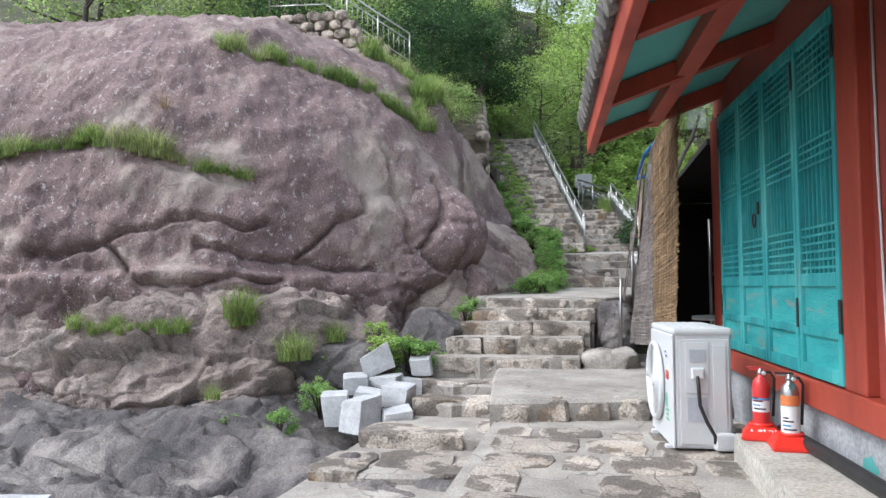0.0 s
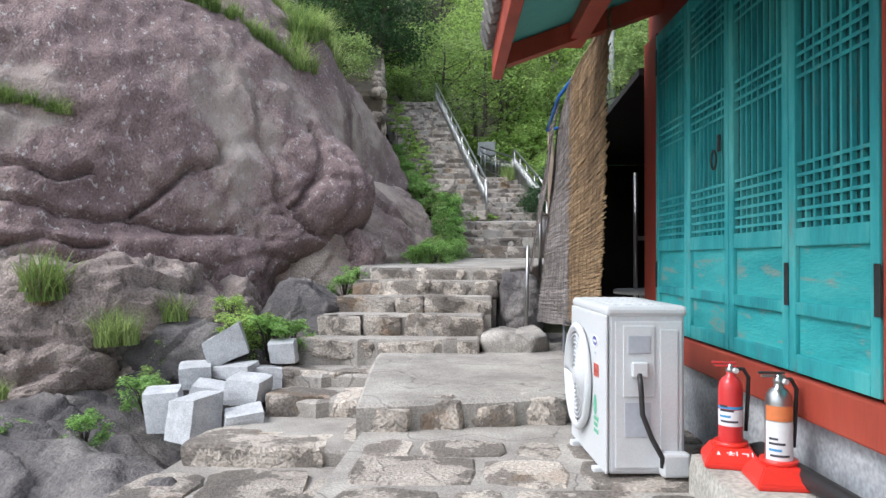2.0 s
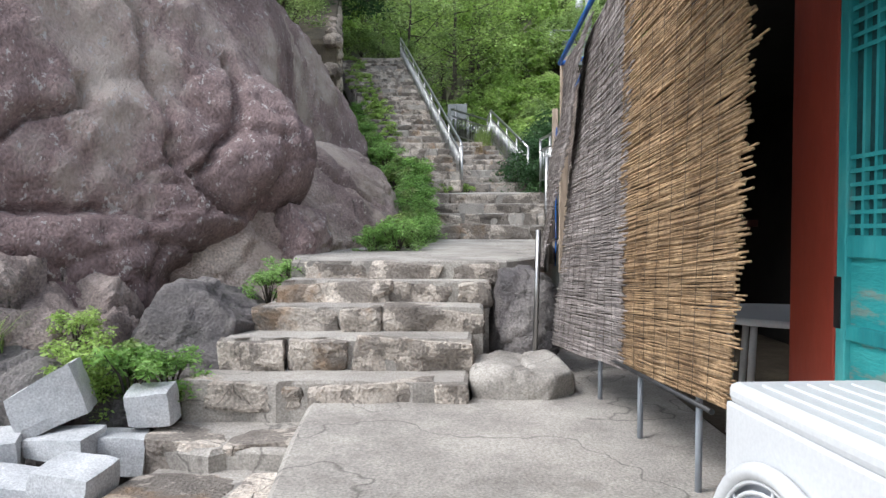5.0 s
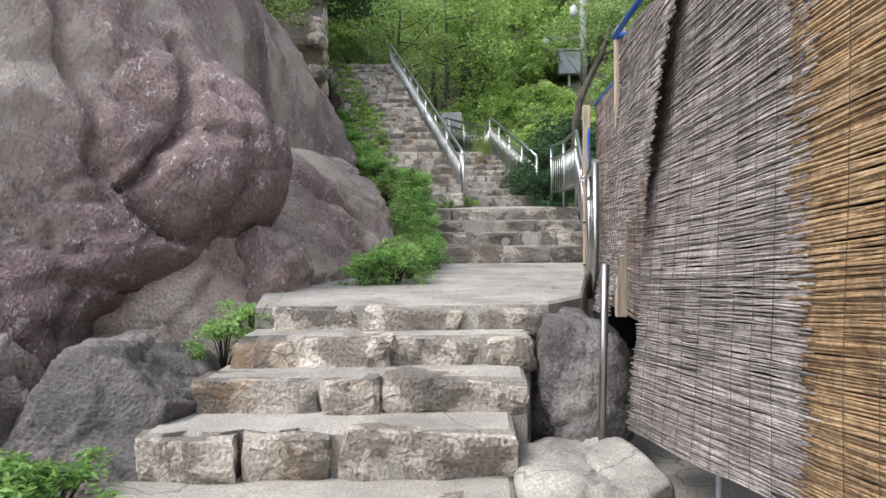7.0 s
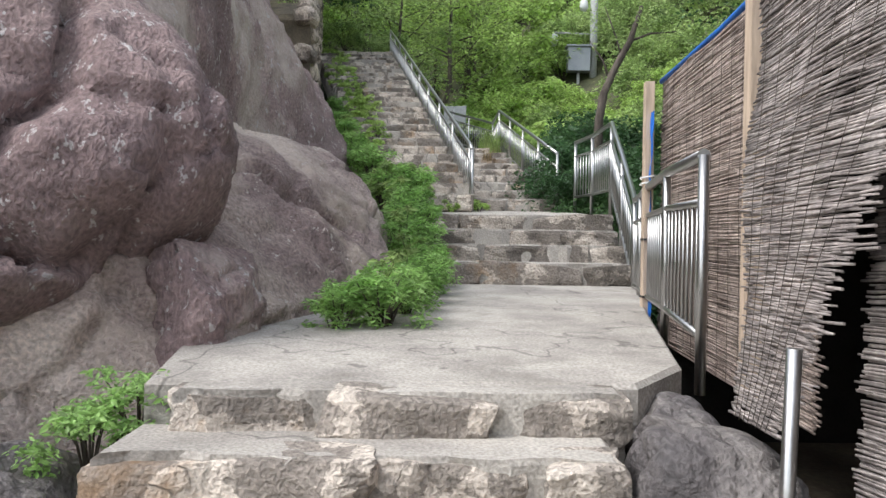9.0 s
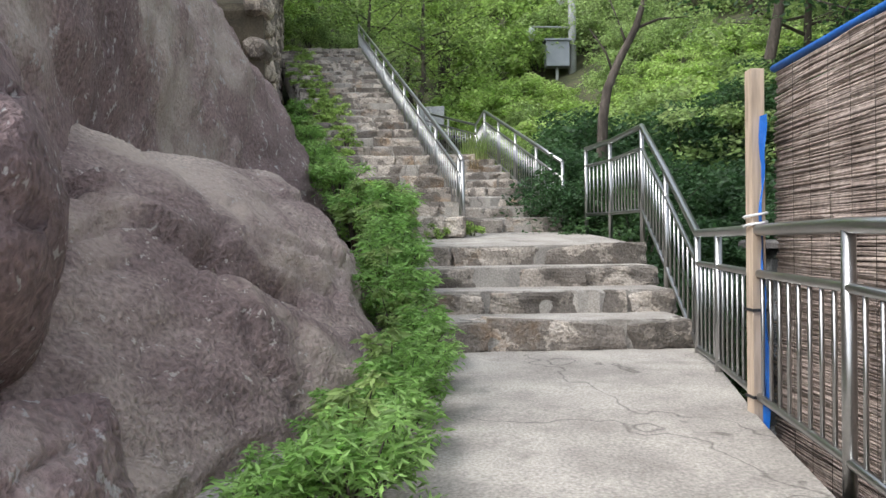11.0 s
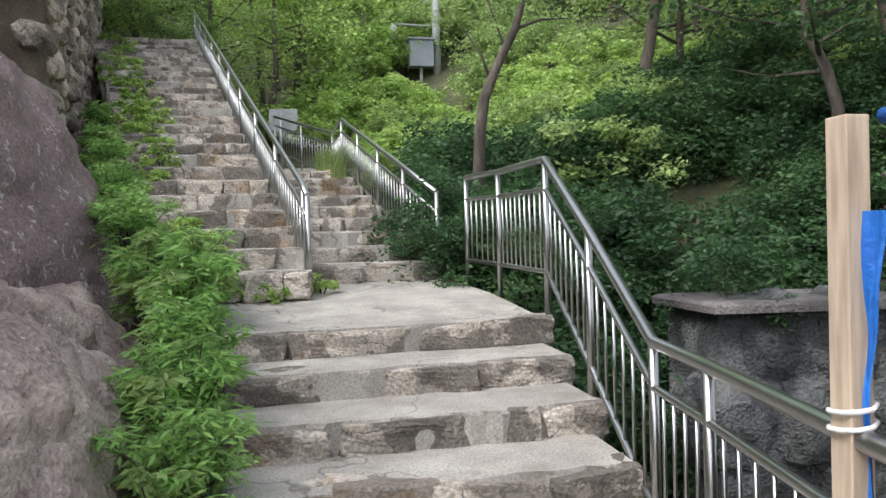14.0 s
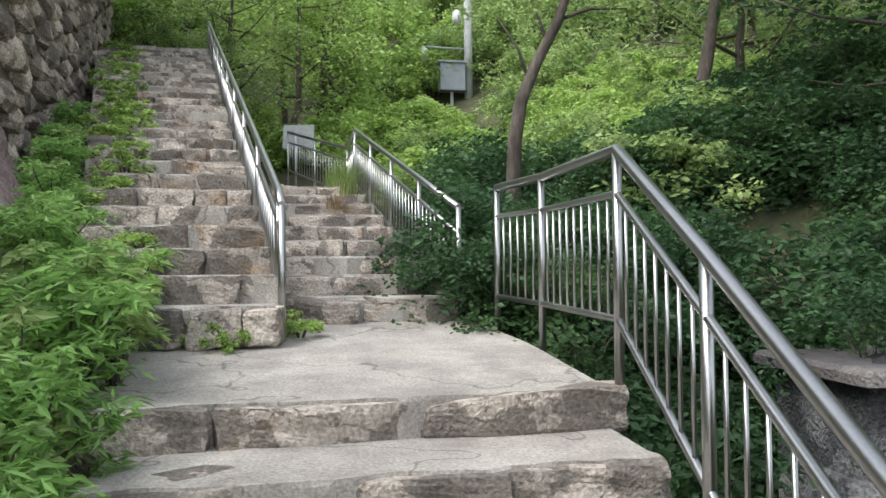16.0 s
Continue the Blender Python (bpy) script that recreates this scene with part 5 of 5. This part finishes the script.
spread(tree(15, 4.6, 1.9, M_LEAFDARK, leaf=0.13, clumps=60, per=130, bare=0.1, trunk=0.1), [(-4.7, 30.5, 8.4, 1.1), (-4.3, 28.0, 8.4, 0.8), (-5.6, 25.5, 7.6, 0.9)], 15)
spread(tree(16, 8.5, 3.2, M_LEAFDARK, leaf=0.15, clumps=60, per=120, bare=0.45, trunk=0.16, lean=0.2), [(7.3, 26.0, ground_z(7.3, 26) - 0.1, 1.0), (10.5, 22.5, ground_z(10.5, 22.5) - 0.1, 0.95), (12.5, 29, ground_z(12.5, 29) - 0.1, 1.1)], 16)
lt_spots = [(x, y, ground_z(x, y), q) for x, y, q in ((-13, 26, 1.0), (-17, 28, 1.1), (-20, 24, 1.2), (-9, 34, 1.0), (-24, 30, 1.3), (-15, 34, 1.2), (-6.5, 37, 1.0))]
spread(tree(8, 6.0, 2.9, M_LEAF, bare=0.15), lt_spots, 9)
far = tree(6, 9.0, 4.2, M_LEAF, leaf=0.34, clumps=46, per=60)
spread(far, hill_spots(60, -75, 75, 66, 150, 6, 0.9, 1.7), 6)
far2 = tree(7, 9.0, 4.5, M_LEAFLIGHT, leaf=0.36, clumps=46, per=55)
spread(far2, hill_spots(40, -60, 60, 60, 140, 7, 0.8, 1.5), 7)

sh_dark = shrub("shrub", "dense dark green shrub on the gully bank", 11, 0.95, 1.1, M_LEAFDARK, 0.085, 22, 150)
spread(sh_dark, [(1.45, 20.0, 2.15, 0.95), (1.35, 19.35, 1.95, 0.7), (3.5, 17.5, 1.75, 0.6), (4.9, 17.2, 1.75, 0.65), (6.0, 17.0, 1.75, 0.7), (1.6, 19.6, 2.0, 0.8), (2.1, 18.9, 1.5, 0.9), (1.9, 21.2, 2.3, 0.9), (2.8, 20.2, 1.9, 1.1), (1.75, 22.5, 2.7, 0.85)] + hill_spots(60, 2.4, 11, 17.8, 27, 12, 0.9, 1.5, lambda x, y: x > 2.3) + hill_spots(34, 3.5, 9.5, 18.6, 24, 20, 0.9, 1.3) + hill_spots(26, 4.5, 11, 13.5, 19, 16, 0.8, 1.3, lambda x, y: y > 17.6 - 0.2 * (x - 2.7) or x > 7.8) + [(x, y, ground_z(x, y) - 0.1, 1.0) for x, y in ((2.0, 17.6), (2.3, 18.2), (3.2, 18.3), (4.2, 18.1), (5.4, 17.9))], 11)
sh_mid = shrub("shrub", "leafy mid-green shrub on the hillside", 12, 0.9, 1.1, M_LEAF, 0.10, 20, 130)
spread(sh_mid, hill_spots(46, 1.4, 16, 23, 38, 13, 0.9, 1.6, lambda x, y: x > 1.6) + hill_spots(34, 6, 22, 44, 62, 19, 1.6, 2.8) + [(x, y, ground_z(x, y) - 0.1, s) for x, y, s in ((9, 42, 1.8), (8.2, 40, 1.6), (10.2, 44, 2.0), (9.6, 47.5, 2.2), (11.5, 46, 2.0), (8.6, 49, 2.4), (10.5, 50, 2.4), (12, 51, 2.4), (7, 38, 1.5), (10.3, 40, 1.8))], 12)
sh_light = shrub("bush", "bright green leafy shrub on the hillside", 13, 0.9, 1.0, M_LEAFLIGHT, 0.13, 18, 110)
spread(sh_light, hill_spots(46, 1.4, 12, 26, 44, 14, 0.9, 1.6, lambda x, y: x > 1.4) + hill_spots(34, -14, 4, 33.5, 48, 15, 0.8, 1.7) + hill_spots(16, -16, -6, 22, 34, 17, 0.9, 1.6) + hill_spots(70, -26, 34, 45, 66, 18, 1.5, 2.8), 13)
rk = shrub("shrub", "leafy shrub growing above the rock", 14, 0.9, 1.0, M_LEAF, 0.09, 18, 130)
spread(rk, [(-4.9, 19.2, 6.3, 1.0), (-4.3, 20.6, 6.4, 1.0), (-5.6, 18.4, 6.6, 0.9), (-4.6, 22.5, 6.5, 1.1), (-5.2, 25, 7.4, 1.2), (-5.4, 27, 8.4, 1.1), (-5.7, 30, 9.6, 1.1), (-3.3, 32.0, 7.9, 0.7), (-4.2, 33.0, 8.4, 1.0), (-2.6, 33.2, 8.2, 0.9), (-8.5, 20, 7.4, 1.2), (-11, 18, 7.3, 1.1), (-13, 17, 7.1, 1.1)], 14)

weed = shrub("weed_clump", "bushy green weeds with narrow leaves beside the steps", 21, 0.36, 0.56, M_WEED, 0.075, 24, 80, 16, 0.28)
spread(weed, [(-0.95, 12.3, 0.98, 0.75), (-0.85, 12.9, 1.0, 0.7), (-0.8, 13.5, 1.03, 0.7), (-0.72, 14.1, 1.06, 0.7), (-0.7, 14.7, 1.08, 0.8), (-0.85, 15.3, 1.25, 0.95), (-0.9, 15.9, 1.45, 1.0), (-1.0, 16.5, 1.65, 1.0), (-1.05, 17.1, 1.85, 1.15), (-1.25, 17.7, 1.95, 1.2),
              (-1.15, 18.2, 2.1, 1.0), (-1.7, 18.6, 2.4, 1.0), (-1.9, 19.2, 2.6, 0.9), (-2.1, 20.0, 2.9, 0.9), (-2.4, 21.0, 3.3, 0.9), (-2.7, 22.0, 3.7, 0.8), (-1.1, 13.1, 1.0, 0.55), (-1.15, 15.8, 1.4, 0.9), (-1.45, 18.0, 2.0, 1.0), (-2.95, 23.2, 4.2, 0.8), (-1.2, 12.2, 0.98, 0.6)], 21)
tall = shrub("tall_weed", "tall leafy green weed with upright stems beside the steps", 25, 0.2, 0.8, M_LEAF, 0.085, 15, 42, 9, 0.34)
spread(tall, [(-1.0, 12.6, 0.95, 0.7), (-0.9, 13.7, 0.95, 0.75), (-0.85, 14.9, 1.0, 0.85), (-1.0, 15.6, 1.25, 0.9), (-0.95, 16.2, 1.4, 0.85), (-1.15, 16.9, 1.6, 1.0), (-0.95, 17.4, 1.85, 0.95), (-1.4, 17.5, 1.85, 1.05), (-1.15, 17.95, 1.95, 0.9), (-1.75, 18.9, 2.3, 0.9), (-2.2, 20.4, 2.9, 0.8), (-2.5, 21.5, 3.4, 0.8), (-3.5, 8.9, -0.1, 0.5), (-2.45, 9.25, 0.0, 0.7), (-3.4, 8.5, -0.4, 0.6)], 25)
low = shrub("weed_tuft", "small green weeds growing in the stair joints", 22, 0.24, 0.22, M_LEAFLIGHT, 0.055, 10, 70, 6)
lr = random.Random(8)
spread(low, [(-1.25 - i * 0.455 * 0.24 - lr.uniform(-0.25, 0.35), 18.27 + i * C_RUN, 2.1 + i * C_RISE, lr.uniform(0.6, 1.25)) for i in list(range(1, 27)) + [8, 9, 10, 11, 13, 14, 16, 17, 19, 21, 23, 10, 12, 14]] + [(-0.05, 18.7, 2.07, 0.7), (-0.75, 18.45, 2.06, 0.6), (-0.5, 18.25, 2.06, 0.6)], 22)
vine = shrub("creeper", "bright green creeper and weeds between rocks and steps", 23, 0.36, 0.42, M_LEAFLIGHT, 0.05, 14, 90, 10)
spread(vine, [(-2.75, 9.15, 0.2, 0.8), (-2.65, 9.0, 0.02, 0.7), (-2.95, 9.4, 0.45, 0.6)], 23)
herb = shrub("herb_clump", "green leafy weeds among the rocks", 24, 0.32, 0.45, M_WEED, 0.055, 20, 80, 10, 0.38)
spread(herb, [(-2.4, 9.1, 0.1, 0.95), (-2.25, 9.3, 0.1, 0.8), (-3.35, 8.3, -0.35, 0.8), (-3.6, 7.7, -0.5, 0.6), (-4.2, 7.6, -0.5, 0.5), (-1.8, 10.9, 0.72, 0.7), (-1.95, 10.8, 0.62, 0.7)], 24)


def tuft(name, label, seed, n, h, r, material, lean=0.7, w=0.007):
    me = blade_mesh(name, n, h, r, lean, w, np.random.default_rng(seed))
    return tagged(obj(name, me, material), label, "grass")


grass = tuft("grass_tuft", "tuft of long green grass rooted in a rock crevice", 31, 150, 0.42, 0.16, M_GRASS)
gr_spots = []
gg = random.Random(4)
ROCKS = [bpy.data.objects[n] for n in ("boulder", "lower_ledge", "foot_rock", "sloping_slab_rock", "bedrock", "upper_slab_rock")]
bpy.context.view_layer.update()


def drop(x, y):
    """The highest rock surface under a place."""
    best = None
    for o in ROCKS:
        hit, p, n, i = o.ray_cast((x, y, 30), (0, 0, -1))
        if hit and (best is None or p.z > best):
            best = p.z
    return best if best is not None else ground_z(x, y)


def along_line(line, n, lo, hi):
    out = []
    for k in range(n):
        f = (k + gg.random()) / n * (len(line) - 1)
        i = min(len(line) - 2, int(f))
        p = Vector(line[i]).lerp(Vector(line[i + 1]), f - i)
        out.append((p.x, p.y + 0.03, p.z - 0.08 + gg.uniform(-0.05, 0.04), gg.uniform(lo, hi)))
    return out


LEDGE_GRASS = along_line([(-9.6, 8.7, 3.25), (-8.66, 8.79, 3.27), (-8.07, 8.8, 3.33), (-7.47, 8.88, 3.36), (-7.02, 8.92, 3.43)], 30, 0.3, 0.95) + along_line([(-7.1, 8.92, 3.4), (-6.53, 9.03, 3.3), (-6.05, 9.15, 3.13)], 24, 0.4, 1.2) + along_line([(-6.05, 9.15, 3.13), (-5.54, 9.36, 3.0), (-5.0, 9.55, 2.9)], 20, 0.3, 0.6)
for pts, n, s, top in (([(-6.1, 10.4), (-5.33, 11.05), (-4.5, 11.6), (-3.7, 11.9), (-3.0, 12.8)], 36, 0.8, True), ([(-3.2, 12.6), (-3.3, 14.5), (-3.7, 17.0)], 26, 1.3, True), ([(-4.6, 14.0), (-4.2, 18.0)], 16, 1.4, True)):
    for k in range(n):
        f = (k + gg.random()) / n * (len(pts) - 1)
        i = min(len(pts) - 2, int(f))
        x = pts[i][0] + (pts[i + 1][0] - pts[i][0]) * (f - i) + gg.uniform(-0.08, 0.08)
        y = pts[i][1] + (pts[i + 1][1] - pts[i][1]) * (f - i) + gg.uniform(-0.1, 0.1)
        gr_spots.append((x, y, drop(x, y) - 0.06, s * gg.uniform(0.45, 1.25)))
for x, y, z, s in [(-6.96 + 0.12 * k, 8.3 + 0.025 * k + gg.uniform(-0.12, 0.1), 0.62 + gg.uniform(-0.06, 0.05), gg.uniform(0.3, 0.75)) for k in range(14)] + LEDGE_GRASS + [(-4.62, 8.62, 0.78, 1.3), (-4.55, 8.6, 0.7, 1.2), (-3.85, 8.58, 0.25, 1.1), (-3.75, 8.6, 0.25, 1.0), (-3.45, 9.1, 0.45, 0.9), (-4.68, 8.05, -0.2, 0.6)]:
    gr_spots.append((x, y, z, s))
spread(grass, gr_spots, 31)
dry = tuft("dry_grass_tuft", "hanging tuft of dry straw-coloured grass", 32, 60, 0.5, 0.1, M_DRY, 1.4, 0.004)
spread(dry, [(-4.55, 8.55, 0.75, 1.1), (-6.2, 9.2, drop(-6.2, 9.2), 0.8), (-4.6, 8.55, 0.65, 0.9), (0.3, 22.6, 3.3, 1.0)], 32)
reed_tuft = tuft("tall_grass_tuft", "tall green grass beside the branch railing", 33, 90, 0.7, 0.14, M_GRASS, 0.4, 0.008)
spread(reed_tuft, [(0.55, 23.9, 3.6, 1.0), (0.45, 24.6, 3.7, 1.0), (0.35, 25.2, 3.75, 0.9)], 33)

# ---- things on the hill ----
pole = thing("utility_pole", "grey concrete pole with a lamp and cameras on the hillside", "pole", pose(7.35, 46, 9.5))
part("shaft", tubem([(0, 0, -0.5), (0, 0, 8)], 0.2, 12), M_POLE, pole)
part("arm", tubem([(-2.2, 0, 3.55), (0, 0, 3.5)], 0.05, 8), M_POLE, pole)
cm = part("camera_dome", turned([(0.05, 3.5), (0.2, 3.4), (0.22, 3.1), (0.14, 2.85), (0.04, 2.8)], 14), M_WHITE, pole, "white dome camera")
cm.matrix_basis = pose(-2.15, 0, 0)
lamp = part("lamp_head", turned([(0.06, 5.4), (0.2, 5.25), (0.24, 4.9), (0.12, 4.7)], 14), M_WHITE, pole, "white lamp head")
lamp.matrix_basis = pose(-0.55, 0, 0)
part("lamp_arm", tubem([(-0.55, 0, 5.35), (-0.3, 0, 5.6), (0, 0, 5.3)], 0.04, 8), M_POLE, pole)
cab = thing("control_cabinet", "grey steel control cabinet fixed beside the pole", "cabinet", pose(6.5, 45.8, 10.9))
part("body", boxm(-0.6, 0.6, -0.3, 0.3, 0, 1.3, bev=0.03), M_CABINET, cab)
part("roof", boxm(-0.68, 0.68, -0.4, 0.36, 1.3, 1.38), M_CABINET, cab)
part("stand", tubem([(0, 0, -2.5), (0, 0, 0)], 0.08, 8), M_POLE, cab)
cab2 = thing("control_cabinet", "tall grey cabinet beside the distant path", "cabinet", pose(12.9, 48, 11.2))
part("body", boxm(-0.7, 0.7, -0.35, 0.35, 0, 2.6, bev=0.03), M_CABINET, cab2)
part("leg", boxm(-0.6, 0.6, -0.1, 0.1, -2, 0), M_POLE, cab2)
railing("distant_railing", "small pale railing on the distant hill path", between((13.8, 48, 13.6, 12.4), (15.0, 47, 11.8, 10.6), 2), 0.4)
sign = thing("sign_board", "pale blank sign board on a post beside the path", "sign", pose(-0.35, 30, 4.2, 0, 0, -10))
part("post", tubem([(0, 0, -0.2), (0, 0, 1.6)], 0.04, 8), M_STEEL, sign)
part("board", boxm(-0.36, 0.36, -0.03, 0.03, 1.2, 1.8, bev=0.01, m=pose(0, 0, 0, -14, 0, 0)), M_POLE, sign)
lt = thing("leaning_tree", "tree with a dark crooked trunk leaning over the shrubs", "tree", pose(2.33, 21.6, 3.73) @ Matrix.Scale(0.39, 4))
bm = bmesh.new()
tube(bm, [(-0.1, 0, -5.0), (0.15, 0, 0.8), (0.35, 0, 2.0), (0.85, 0, 3.2), (1.6, 0, 4.6), (2.2, 0.2, 6.4)], 0.2, 10, [0.27, 0.22, 0.2, 0.18, 0.16, 0.1])
for a, b, c, r in (((0.6, 0, 2.7), (0.3, 0, 3.6), (-0.4, 0, 4.6), 0.06), ((1.6, 0, 4.6), (2.6, 0, 5.0), (4.0, 0.3, 5.2), 0.07), ((1.2, 0, 3.9), (0.9, 0.2, 5.0), (0.4, 0.3, 6.4), 0.06)):
    tube(bm, [a, b, c], r, 6, [r, r * 0.7, r * 0.3])
part("trunk", bm, M_BARK, lt)
tr = np.random.default_rng(44)
part("crown", leaf_cloud("crown", [(*(Vector((1.8, 0, 6.6)) + Vector(tr.normal(0, 1.0, 3)) * Vector((2.2, 1.2, 0.7)).length * 0.45), 0.7) for _ in range(40)], 90, 0.15, 1.0, tr), M_LEAF, lt)
